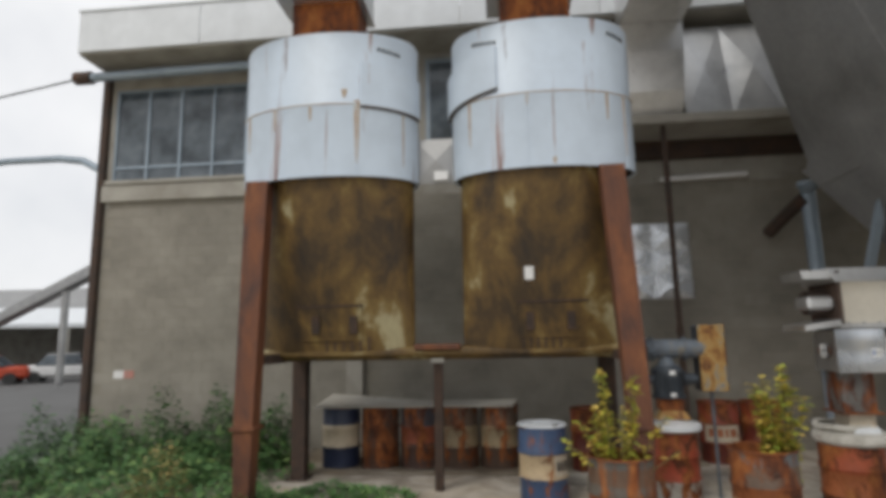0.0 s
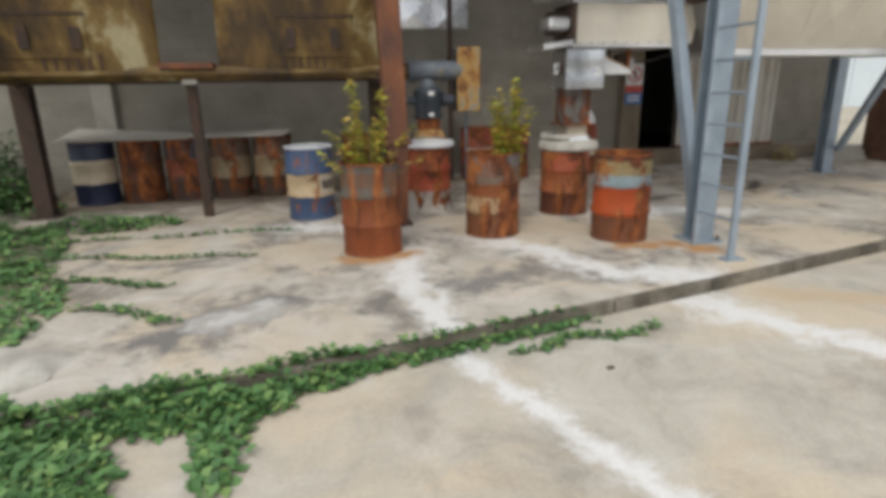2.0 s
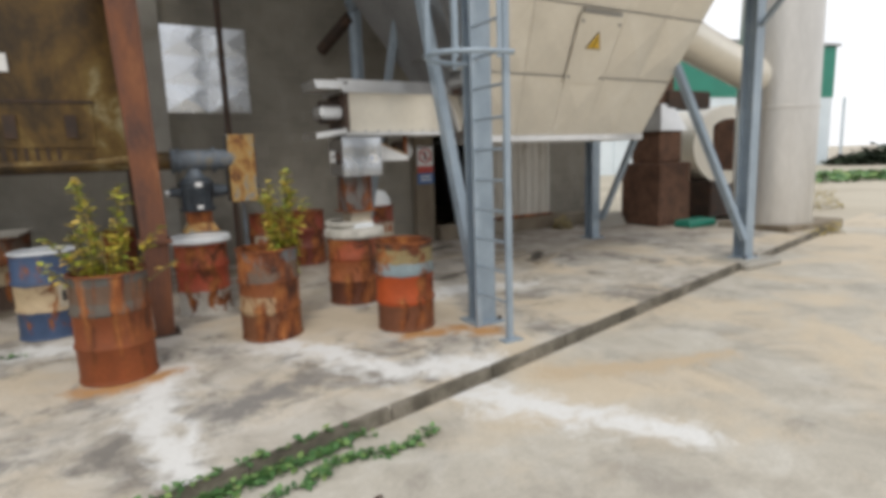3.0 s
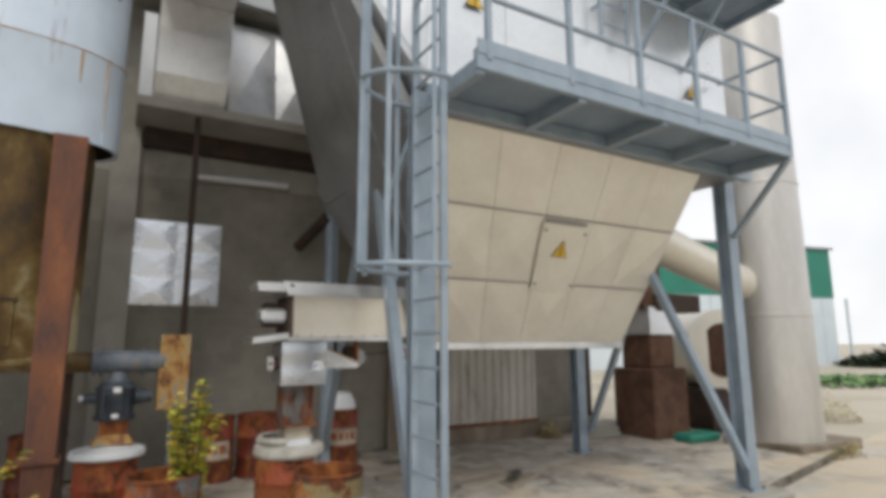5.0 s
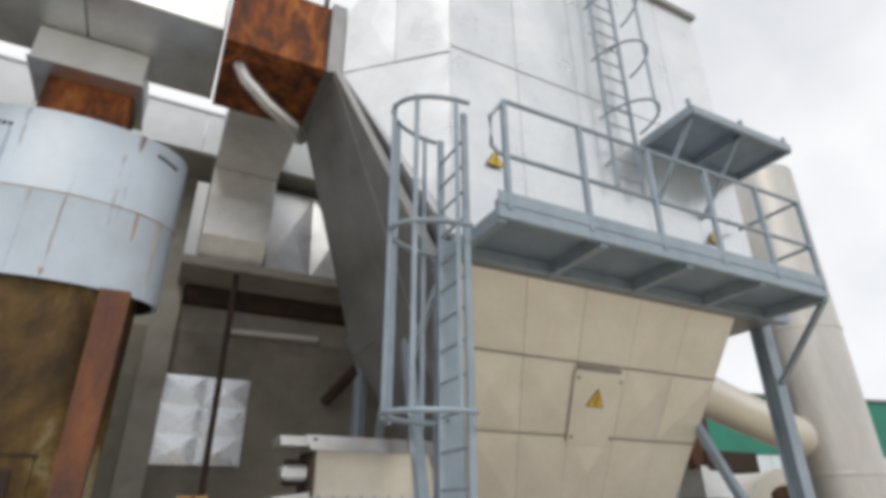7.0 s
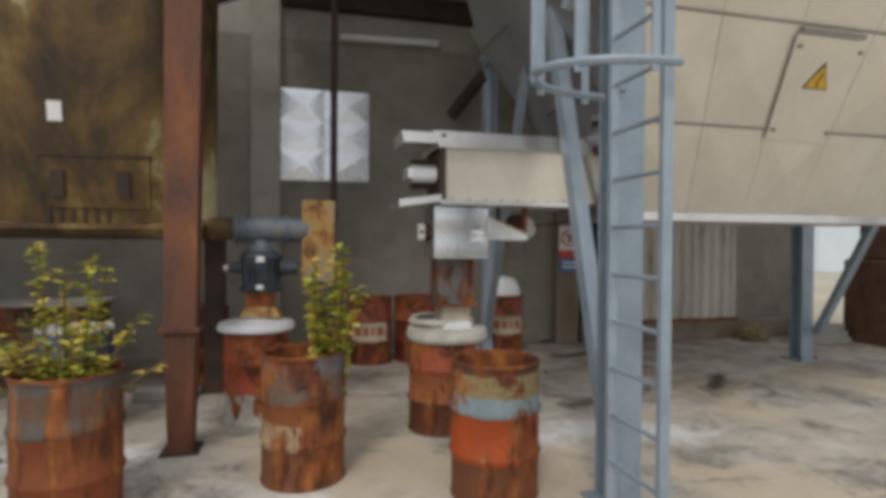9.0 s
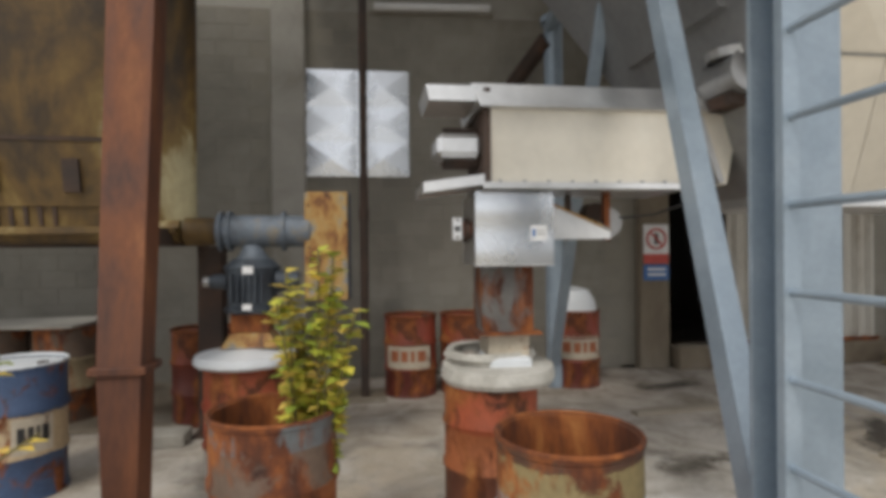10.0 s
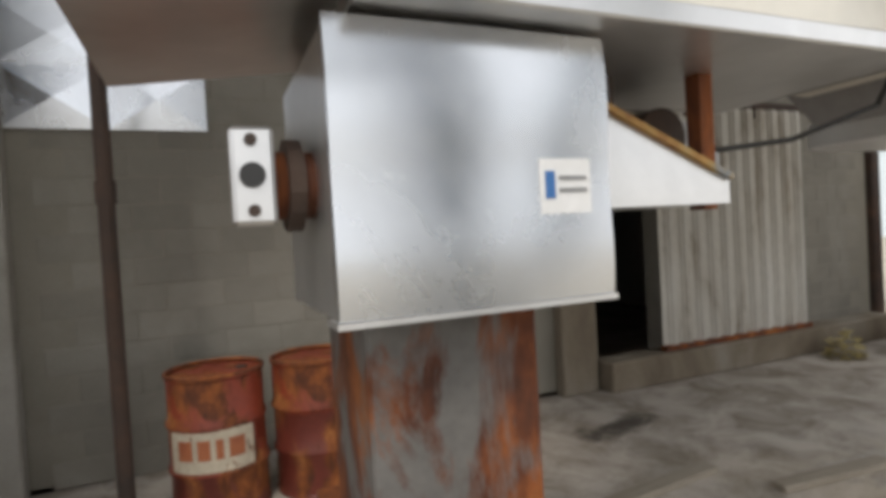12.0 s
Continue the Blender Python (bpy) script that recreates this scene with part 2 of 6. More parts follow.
def glass_mat():
    m, n, l, b = node_mat("dusty_dark_glass")
    v = coords(n, l)
    l.new(ramp(n, l, noise_tex(n, l, v, 1.3, 5), [(0.35, (0.03, 0.04, 0.05)), (0.7, (0.16, 0.19, 0.22))]), b.inputs["Base Color"])
    b.inputs["Roughness"].default_value = 0.12
    return m


M_glass = glass_mat()


def spill(n, l, v, rough, points, widths):
    """A mask that follows a line of points, with ragged edges."""
    total = None
    for (p, q), w in zip(zip(points, points[1:]), widths):
        d = Vector((q[0] - p[0], q[1] - p[1], 0))
        sub = n.new("ShaderNodeVectorMath")
        sub.operation = "SUBTRACT"
        l.new(v, sub.inputs[0])
        sub.inputs[1].default_value = (p[0], p[1], 0)
        flat = n.new("ShaderNodeVectorMath")
        flat.operation = "MULTIPLY"
        l.new(sub.outputs[0], flat.inputs[0])
        flat.inputs[1].default_value = (1, 1, 0)
        dot = n.new("ShaderNodeVectorMath")
        dot.operation = "DOT_PRODUCT"
        l.new(flat.outputs[0], dot.inputs[0])
        dot.inputs[1].default_value = d / d.length_squared
        cl = n.new("ShaderNodeClamp")
        l.new(dot.outputs["Value"], cl.inputs[0])
        near = n.new("ShaderNodeVectorMath")
        near.operation = "SCALE"
        near.inputs[0].default_value = d
        l.new(cl.outputs[0], near.inputs["Scale"])
        dist = n.new("ShaderNodeVectorMath")
        dist.operation = "DISTANCE"
        l.new(flat.outputs[0], dist.inputs[0])
        l.new(near.outputs[0], dist.inputs[1])
        rag = n.new("ShaderNodeMath")
        rag.operation = "MULTIPLY_ADD"
        l.new(rough, rag.inputs[0])
        rag.inputs[1].default_value = w * 5.0
        l.new(dist.outputs["Value"], rag.inputs[2])
        mr = n.new("ShaderNodeMapRange")
        l.new(rag.outputs[0], mr.inputs[0])
        mr.inputs[1].default_value, mr.inputs[2].default_value = w * 3.9, w * 2.7
        mr.inputs[3].default_value, mr.inputs[4].default_value = 0.0, 1.0
        if total is None:
            total = mr.outputs[0]
        else:
            mx = n.new("ShaderNodeMath")
            mx.operation = "MAXIMUM"
            l.new(total, mx.inputs[0])
            l.new(mr.outputs[0], mx.inputs[1])
            total = mx.outputs[0]
    return total


def slab_mat(name, base_stops, raised, spills):
    """Concrete with cream dust, grey worn patches, darker blotches towards the wall, and spills of lime and rust."""
    m, n, l, b = node_mat(name)
    v = coords(n, l)
    big, mid, fine = noise_tex(n, l, v, 0.55, 6, 0.6, 0.5), noise_tex(n, l, v, 2.1, 9, 0.7, 0.6), noise_tex(n, l, v, 45, 4)
    col = ramp(n, l, mid, base_stops)
    col = mix(n, l, ramp(n, l, big, [(0.45, g(0.0)), (0.58, g(0.75))]), col, (0.62, 0.52, 0.385))
    sp = n.new("ShaderNodeSeparateXYZ")
    l.new(v, sp.inputs[0])
    worn = ramp(n, l, noise_tex(n, l, v, 0.9, 9, 0.72, 0.5), [(0.41, g(0.85 if raised else 0.3)), (0.49, g(0.0))])
    col = mix(n, l, worn, col, mix(n, l, ramp(n, l, mid, [(0.45, g(0.0)), (0.6, g(1.0))]), (0.19, 0.175, 0.16), (0.42, 0.40, 0.37)))
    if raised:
        # Darker brown blotches blend in between y 6.0 and 8.4.
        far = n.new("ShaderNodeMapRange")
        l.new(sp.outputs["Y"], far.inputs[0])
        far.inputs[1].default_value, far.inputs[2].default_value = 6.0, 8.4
        back_tone = mix(n, l, ramp(n, l, mid, [(0.36, g(0.0)), (0.60, g(1.0))]), (0.21, 0.175, 0.135), (0.46, 0.41, 0.355))
        col = mix(n, l, far.outputs[0], col, back_tone)
    for colour, points, widths in spills:
        col = mix(n, l, spill(n, l, v, noise_tex(n, l, v, 5.0, 8, 0.7, 0.4), points, widths), col, colour)
    col = mix(n, l, 0.3, col, ramp(n, l, fine, [(0.3, g(0.5)), (0.7, g(1.0))]), "MULTIPLY")
    l.new(col, b.inputs["Base Color"])
    b.inputs["Roughness"].default_value = 0.9
    bump(n, l, b, mix(n, l, 0.4, mid, fine), 0.4, 0.014)
    return m


LIME, STAIN = (0.75, 0.745, 0.73), (0.46, 0.25, 0.10)
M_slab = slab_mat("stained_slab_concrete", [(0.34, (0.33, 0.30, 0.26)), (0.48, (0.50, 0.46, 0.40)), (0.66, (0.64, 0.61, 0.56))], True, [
    (LIME, [(1.1, 4.95), (1.02, 4.5), (1.0, 4.1), (0.98, 3.75), (1.05, 3.35), (1.08, 2.95)], [0.22, 0.2, 0.1, 0.1, 0.13]),
    (LIME, [(0.95, 4.15), (1.22, 3.75), (1.1, 3.3)], [0.05, 0.06]),
    (LIME, [(2.1, 5.05), (2.4, 4.6), (2.55, 4.15), (2.75, 3.8), (3.45, 3.5)], [0.2, 0.2, 0.2, 0.22]),
    (LIME, [(0.0, 6.3), (0.8, 6.1)], [0.22]),
    (LIME, [(3.6, 5.6), (4.6, 5.9), (5.4, 5.6)], [0.2, 0.24]),
    ((0.20, 0.19, 0.18), [(-0.75, 3.4), (-0.05, 3.9)], [0.3]),
    ((0.56, 0.55, 0.53), [(-0.5, 3.55), (-0.15, 3.75)], [0.15]),
    ((0.24, 0.225, 0.21), [(1.45, 3.8), (1.9, 4.0)], [0.24]),
    ((0.075, 0.062, 0.048), [(5.85, 8.85), (6.35, 8.95)], [0.13]),
    ((0.075, 0.062, 0.048), [(6.7, 6.7), (7.25, 7.3)], [0.14]),
    ((0.10, 0.085, 0.065), [(4.85, 6.6), (5.3, 6.7)], [0.12]),
    (STAIN, [(0.58, 4.8), (0.9, 4.74), (1.12, 4.88)], [0.14, 0.12]),
    (STAIN, [(3.25, 4.55), (3.65, 4.5), (4.0, 4.15)], [0.15, 0.14])])
M_yard = slab_mat("yard_concrete", [(0.34, (0.42, 0.385, 0.33)), (0.5, (0.50, 0.465, 0.40)), (0.66, (0.58, 0.55, 0.49))], False, [
    (LIME, [(1.06, 2.95), (1.16, 2.65), (1.4, 2.0), (1.6, 1.4), (1.9, 0.6)], [0.1, 0.1, 0.1, 0.1]),
    (LIME, [(3.1, 3.35), (3.3, 2.9), (3.6, 2.4), (3.9, 1.9)], [0.22, 0.2, 0.16]),
    ((0.54, 0.43, 0.30), [(3.9, 3.2), (4.6, 2.85), (5.4, 2.65)], [0.16, 0.1])])
M_kerb = surface("dirty_kerb_concrete", [(0.34, (0.06, 0.053, 0.04)), (0.5, (0.12, 0.105, 0.08)), (0.68, (0.24, 0.215, 0.175))], 3.0, 50, 0.95, 0, 0.5, 0.3)
M_gravel = surface("pale_gravel", [(0.3, (0.42, 0.37, 0.29)), (0.6, (0.54, 0.49, 0.40))], 0.3, 20, 0.95, 0, 0.4, 0.3)
M_road = surface("grey_road_asphalt", [(0.3, g(0.10)), (0.7, g(0.15))], 0.4, 30, 0.9, 0, 0.3, 0.2)
M_orange = surface("orange_rust_stain", [(0.3, (0.42, 0.20, 0.07)), (0.7, (0.50, 0.33, 0.17))], 4, 40, 0.9, 0, 0.2, 0.2)


# ---------------------------------------------------------------- mesh tools
def thing(name, loc, label, category, group="", kind=""):
    e = new(name)
    e.location = loc
    e.empty_display_size = 0.1
    return tagged(e, label, category, group, kind)


def part(name, bm, material, parent=None, label="", smooth=False):
    """Links a bmesh, built in the world's place, as one mesh under parent."""
    ob = None
    off = Vector((0, 0, 0))
    p = parent
    while p is not None:
        off += Vector(p.location)
        p = p.parent
    if off.length:
        bmesh.ops.translate(bm, verts=bm.verts, vec=-off)
    me = bpy.data.meshes.new(name)
    if smooth:
        for f in bm.faces:
            f.smooth = True
    bm.to_mesh(me)
    bm.free()
    me.materials.append(material)
    if smooth:
        me.set_sharp_from_angle(angle=radians(35))
    ob = new(name, me)
    ob.parent = parent
    if label:
        ob["label"] = label
    return ob


def solo(name, bm, material, loc, label, category, group="", kind="", smooth=False):
    """A thing that is one mesh, its origin at loc."""
    bmesh.ops.translate(bm, verts=bm.verts, vec=-Vector(loc))
    ob = part(name, bm, material, None, "", smooth)
    ob.location = loc
    return tagged(ob, label, category, group, kind)


def hexa(bm, p):
    """A solid from eight corners: four below, four above, both anticlockwise."""
    v = [bm.verts.new(q) for q in p]
    for f in ((3, 2, 1, 0), (4, 5, 6, 7), (0, 1, 5, 4), (1, 2, 6, 5), (2, 3, 7, 6), (3, 0, 4, 7)):
        bm.faces.new([v[i] for i in f])
    return v


def box(x0, x1, y0, y1, z0, z1, bevel=0.0, bm=None):
    b = bm or bmesh.new()
    v = hexa(b, [(x0, y0, z0), (x1, y0, z0), (x1, y1, z0), (x0, y1, z0), (x0, y0, z1), (x1, y0, z1), (x1, y1, z1), (x0, y1, z1)])
    if bevel:
        es = {e for q in v for e in q.link_edges}
        bmesh.ops.bevel(b, geom=list(es), offset=bevel, segments=1, affect="EDGES")
    return b


def solid(p, bm=None):
    b = bm or bmesh.new()
    hexa(b, p)
    return b


def rod(a, c, r, seg=10, bm=None, r2=None):
    b = bm or bmesh.new()
    a, c = Vector(a), Vector(c)
    q = (c - a).to_track_quat("Z", "Y").to_matrix().to_4x4()
    bmesh.ops.create_cone(b, cap_ends=True, segments=seg, radius1=r, radius2=r if r2 is None else r2, depth=(c - a).length, matrix=Matrix.Translation((a + c) / 2) @ q)
    return b


def tube(pts, r, seg=8, bm=None, closed=False):
    """A pipe swept along points."""
    b = bm or bmesh.new()
    pts = [Vector(p) for p in pts]
    rings, n = [], len(pts)
    for i, p in enumerate(pts):
        if closed:
            d = pts[(i + 1) % n] - pts[i - 1]
        else:
            d = pts[min(i + 1, n - 1)] - pts[max(i - 1, 0)]
        q = d.to_track_quat("Z", "Y").to_matrix()
        rings.append([b.verts.new(p + q @ Vector((r * math.cos(k * math.tau / seg), r * math.sin(k * math.tau / seg), 0))) for k in range(seg)])
    for i in range(n if closed else n - 1):
        A, B = rings[i], rings[(i + 1) % n]
        if closed and i == n - 1:
            o = min(range(seg), key=lambda s: (A[0].co - B[s].co).length)
            B = B[o:] + B[:o]
        for k in range(seg):
            b.faces.new((A[k], A[(k + 1) % seg], B[(k + 1) % seg], B[k]))
    if not closed:
        b.faces.new(rings[0][::-1])
        b.faces.new(rings[-1])
    return b


def lathe(profile, cx, cy, cz, seg=32, bm=None, wob=0.0, seed=0, sy=1.0):
    """Turns (radius, height) pairs round an upright axis."""
    b = bm or bmesh.new()
    rings = []
    for r, z in profile:
        ring = []
        for k in range(seg):
            a = k * math.tau / seg
            w = 1 + wob * noise.noise((math.cos(a) * 1.3 + seed * 7, math.sin(a) * 1.3, z * 2.5))
            ring.append(b.verts.new((cx + r * w * math.cos(a), cy + r * w * sy * math.sin(a), cz + z)))
        rings.append(ring)
    for A, B in zip(rings, rings[1:]):
        for k in range(seg):
            b.faces.new((A[k], A[(k + 1) % seg], B[(k + 1) % seg], B[k]))
    return b


def beam(a, c, w, h, bm=None, flange=0.0):
    """A bar of section w x h from a to c; with flange, an I section."""
    b = bm or bmesh.new()
    a, c = Vector(a), Vector(c)
    d = (c - a).normalized()
    up = Vector((0, 0, 1)) if abs(d.z) < 0.9 else Vector((0, 1, 0))
    s = d.cross(up).normalized()
    u = s.cross(d).normalized()

    def bar(o, ww, hh):
        q = [a + o + s * (i * ww / 2) + u * (j * hh / 2) for i, j in ((-1, -1), (1, -1), (1, 1), (-1, 1))]
        r = [p + (c - a) for p in q]
        hexa(b, q[::-1] + r[::-1])
    if flange:
        k, e = flange / 2, h / 2 - flange
        prof = [(-w / 2, -h / 2), (w / 2, -h / 2), (w / 2, -e), (k, -e), (k, e), (w / 2, e), (w / 2, h / 2), (-w / 2, h / 2), (-w / 2, e), (-k, e), (-k, -e), (-w / 2, -e)]
        lo, hi = [b.verts.new(a + s * i + u * j) for i, j in prof], [b.verts.new(c + s * i + u * j) for i, j in prof]
        for i in range(12):
            j = (i + 1) % 12
            b.faces.new((lo[i], lo[j], hi[j], hi[i]))
        b.faces.new(lo)
        b.faces.new(hi[::-1])
        bmesh.ops.recalc_face_normals(b, faces=b.faces)
    else:
        bar(Vector((0, 0, 0)), w, h)
    return b


def leaf(bm, p, d, n, size, wide=0.55):
    """One folded leaf from p along d."""
    d = d.normalized()
    s = d.cross(n)
    if s.length < 1e-3:
        s = d.cross(Vector((1, 0, 0.3)))
    s.normalize()
    u = s.cross(d)
    v = [bm.verts.new(q) for q in (p, p + d * size * 0.45 + s * size * wide * 0.5 + u * size * 0.1, p + d * size, p + d * size * 0.45 - s * size * wide * 0.5 + u * size * 0.1)]
    bm.faces.new((v[0], v[1], v[2]))
    bm.faces.new((v[0], v[2], v[3]))


def crossed(p00, p10, p11, p01, peak):
    """A sheet panel with folded diagonals, its middle raised by peak; with a thin body behind."""
    b = bmesh.new()
    P = [Vector(p) for p in (p00, p10, p11, p01)]
    nrm = (P[1] - P[0]).cross(P[3] - P[0]).normalized()
    v = [b.verts.new(p) for p in P]
    m = b.verts.new(sum(P, Vector()) / 4 + nrm * peak)
    w = [b.verts.new(p - nrm * 0.012) for p in P]
    for i in range(4):
        j = (i + 1) % 4
        b.faces.new((v[i], v[j], m))
        b.faces.new((v[j], v[i], w[i], w[j]))
    b.faces.new(w[::-1])
    return b


def bilinear(q, u, v):
    a, b, c, d = (Vector(p) for p in q)
    return a * (1 - u) * (1 - v) + b * u * (1 - v) + c * u * v + d * (1 - u) * v


def panelled(name, quad, nx, nz, material, parent, peak=0.012):
    """Covers a quad with folded sheet panels, each its own piece."""
    for i in range(nx):
        for j in range(nz):
            e = 0.004
            u0, u1, v0, v1 = i / nx + e / nx, (i + 1) / nx - e / nx, j / nz + e / nz, (j + 1) / nz - e / nz
            part(name, crossed(bilinear(quad, u0, v0), bilinear(quad, u1, v0), bilinear(quad, u1, v1), bilinear(quad, u0, v1), peak * random.uniform(0.3, 1.3)), material, parent)


# ---------------------------------------------------------------- ground
def kerb_y(x):
    return 2.72 + 0.2 * x + 0.022 * max(0.0, x - 3.46)


bm = bmesh.new()
R = 400
vs = [bm.verts.new(p) for p in ((-R, -R, -0.1), (R, -R, -0.1), (R, R, -0.1), (-R, R, -0.1))]
bm.faces.new(vs)
tagged(part("ground", bm, M_gravel), "pale dusty gravel ground reaching to the horizon", "ground", kind="structure")

bm = bmesh.new()
cols = [-14 + 0.5 * i for i in range(64)]
low = [bm.verts.new((x, -14 + 0.0 * x, -0.092)) for x in cols]
top = [bm.verts.new((x, kerb_y(x) + 0.1, -0.092)) for x in cols]
for i in range(len(cols) - 1):
    bm.faces.new((low[i], low[i + 1], top[i + 1], top[i]))
tagged(part("pavement", bm, M_yard), "cream dusty concrete yard paving with stains", "paving", kind="structure")

bm = bmesh.new()
xs = [-5 + 0.25 * i for i in range(74)]
ring = []
for x in xs:
    y0 = kerb_y(x) + 0.02 * noise.noise((x * 2.3, 0, 0))
    ring.append([bm.verts.new(q) for q in ((x, y0, -0.14), (x, y0, -0.012), (x, y0 + 0.02, 0.0), (x, 9.95, 0.0))])
for A, B in zip(ring, ring[1:]):
    for k in range(3):
        bm.faces.new((A[k], B[k], B[k + 1], A[k + 1]))
tagged(part("floor", bm, M_slab), "raised weathered concrete slab with lime and dark stains", "concrete slab", kind="structure")

bm = bmesh.new()
vs = [bm.verts.new(p) for p in ((-60, 6, -0.09), (-8.5, 9.0, -0.09), (-8.5, 90, -0.09), (-60, 90, -0.09))]
bm.faces.new(vs)
tagged(part("road", bm, M_road), "grey asphalt road beside the building", "road", kind="structure")


xk = -4.6
while xk < 13.0:
    y0, y1 = kerb_y(xk + 0.008), kerb_y(xk + 0.992)
    kb = solid([(xk + 0.008, y0 - 0.03, -0.1), (xk + 0.992, y1 - 0.03, -0.1), (xk + 0.992, y1 + 0.035, -0.1), (xk + 0.008, y0 + 0.035, -0.1), (xk + 0.008, y0 - 0.018, 0.002), (xk + 0.992, y1 - 0.018, 0.002), (xk + 0.992, y1 + 0.035, 0.005), (xk + 0.008, y0 + 0.035, 0.005)])
    tagged(part("kerb", kb, M_kerb), "dark weathered concrete kerb along the slab edge", "kerb", kind="structure")
    xk += 1.0
tagged(part("dead_leaf", solid([(1.92, 2.39, -0.09), (1.97, 2.4, -0.09), (1.975, 2.43, -0.09), (1.92, 2.425, -0.09), (1.935, 2.4, -0.08), (1.96, 2.405, -0.08), (1.965, 2.42, -0.08), (1.935, 2.42, -0.08)]), M_darkrust), "dark dead leaf lying on the yard paving", "leaf")

# ---------------------------------------------------------------- the building
WY = 9.92


def wall_piece(name, x0, x1, z0, z1, label, mat=None, y0=WY, y1=WY + 0.25):
    return tagged(part(name, box(x0, x1, y0, y1, z0, z1), mat or M_mortar), label, "wall", kind="structure")


wall_mid = wall_piece("wall_north", -8.0, 6.68, -0.1, 4.62, "grey-brown concrete block wall with open joints")
wall_e = wall_piece("wall_north_east", 7.62, 11.2, -0.1, 4.62, "grey-brown concrete block wall beside the sliding door")
wall_l = wall_piece("wall_lintel", 6.68, 7.62, 2.8, 4.62, "grey-brown concrete block wall over the doorway")
wall_u = wall_piece("wall_upper", -4.4, 11.2, 4.62, 8.2, "upper grey-brown rendered wall of the works building", M_conc)
wall_piece("wall_under_window", -7.9, -4.4, 4.62, 5.06, "rendered concrete wall below the high window", M_mortar)
wall_ul = wall_piece("wall_upper_west", -8.0, -7.9, 4.62, 8.2, "concrete pier beside the high window", M_conc)
wall_piece("wall_over_window", -7.9, -4.4, 7.1, 8.2, "ochre rendered band over the high window", M_conc)
wall_piece("wall_west", -8.0, -7.75, -0.1, 8.0, "side wall of the works building", M_mortar, WY + 0.25, 30)
wall_piece("wall_east", 10.95, 11.2, -0.1, 8.0, "east side wall of the works building", M_mortar, WY + 0.25, 30)
wall_piece("wall_back", -8.0, 11.2, -0.1, 8.0, "back wall of the works building", M_mortar, 30, 30.25)
tagged(part("roof", box(-8.0, 11.2, WY, 30.2, 8.2, 8.4), M_conc), "flat concrete roof of the works building", "roof", kind="structure")
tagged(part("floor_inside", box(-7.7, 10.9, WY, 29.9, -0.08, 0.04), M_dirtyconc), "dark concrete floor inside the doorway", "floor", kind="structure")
tagged(part("trim_band", box(-8.05, -3.4, WY - 0.1, WY, 4.72, 5.06, 0.01), M_conc), "projecting concrete sill band under the high window", "trim", kind="structure")
tagged(part("trim_plinth", box(6.66, 11.2, WY - 0.3, WY, 0.0, 0.30, 0.015), M_dirtyconc), "worn concrete plinth step under the sliding door", "plinth", kind="structure")
for x0, x1, z1 in ((1.47, 1.87, 5.4), (6.2, 6.62, 2.45), (-3.0, -2.7, 4.6)):
    tagged(part("pilaster", box(x0, x1, WY - 0.14, WY, 0, z1, 0.012), M_conc if x0 < 5 else M_dirtyconc), "smooth concrete pilaster on the block wall", "pilaster", kind="structure")
tagged(part("trim_corner", box(-8.16, -8.0, WY - 0.1, WY + 0.1, -0.1, 7.8, 0.02), M_darkrust), "dark rusty downpipe at the building corner", "downpipe", kind="structure")

tagged(part("trim_corner", box(11.2, 11.36, WY - 0.1, WY + 0.12, -0.1, 5.2, 0.02), M_darkrust), "dark rusty post at the end of the block wall", "post", kind="structure")

# parapet fascia
par = thing("parapet", (0, 9.0, 7.8), "pale blue-white sheet fascia along the flat roof", "parapet", kind="structure")
x = -8.1
while x < 11.0:
    part("fascia_panel", box(x, x + 2.44, 9.0, 9.06, 7.48, 8.3, 0.006), M_white, par)
    x += 2.45
part("soffit", box(-8.1, 11.2, 9.06, WY, 7.44, 7.5), M_conc, par)
part("coping", box(-8.12, 11.25, 8.97, 9.12, 8.3, 8.34), M_white, par)

# canopy slab over the wall
can = tagged(part("canopy", box(1.75, 11.0, 8.8, WY, 5.35, 5.5, 0.01), M_conc), "thin dark concrete canopy slab projecting from the wall", "canopy", kind="structure")
tagged(part("canopy_beam", box(1.9, 11.0, WY - 0.22, WY, 5.05, 5.35), M_darkrust), "dark steel beam under the canopy slab", "beam", kind="structure")

# high window with its frame and panes
win = thing("window_1", (-6.0, WY, 5.4), "long steel-framed window with dusty dark panes", "window", kind="structure")
part("window_sill", box(-7.95, -4.35, WY - 0.14, WY + 0.05, 5.062, 5.14, 0.01), M_conc, win)
for z in (5.14, 5.42, 7.04):
    part("window_frame", box(-7.9, -4.4, WY + 0.02, WY + 0.08, z, z + 0.05), M_steelblue, win)
for i in range(6):
    x = -7.9 + i * 0.69
    part("window_frame", box(x, x + 0.05, WY + 0.015, WY + 0.085, 5.14, 7.1), M_steelblue, win)
for i in range(5):
    x = -7.85 + i * 0.69
    part("pane", box(x, x + 0.64, WY + 0.045, WY + 0.052, 5.19, 5.42), M_glass, win)
    part("pane", box(x, x + 0.64, WY + 0.045, WY + 0.052, 5.47, 7.04), M_glass, win)
win2 = thing("window_2", (-0.95, WY, 4.62), "narrow dark steel window behind the tanks", "window", kind="structure")
part("window_frame", box(-1.5, -0.4, WY - 0.06, WY - 0.002, 5.0, 7.3), M_steelblue, win2)
part("pane", box(-1.42, -0.48, WY - 0.072, WY - 0.064, 5.1, 7.2), M_glass, win2)

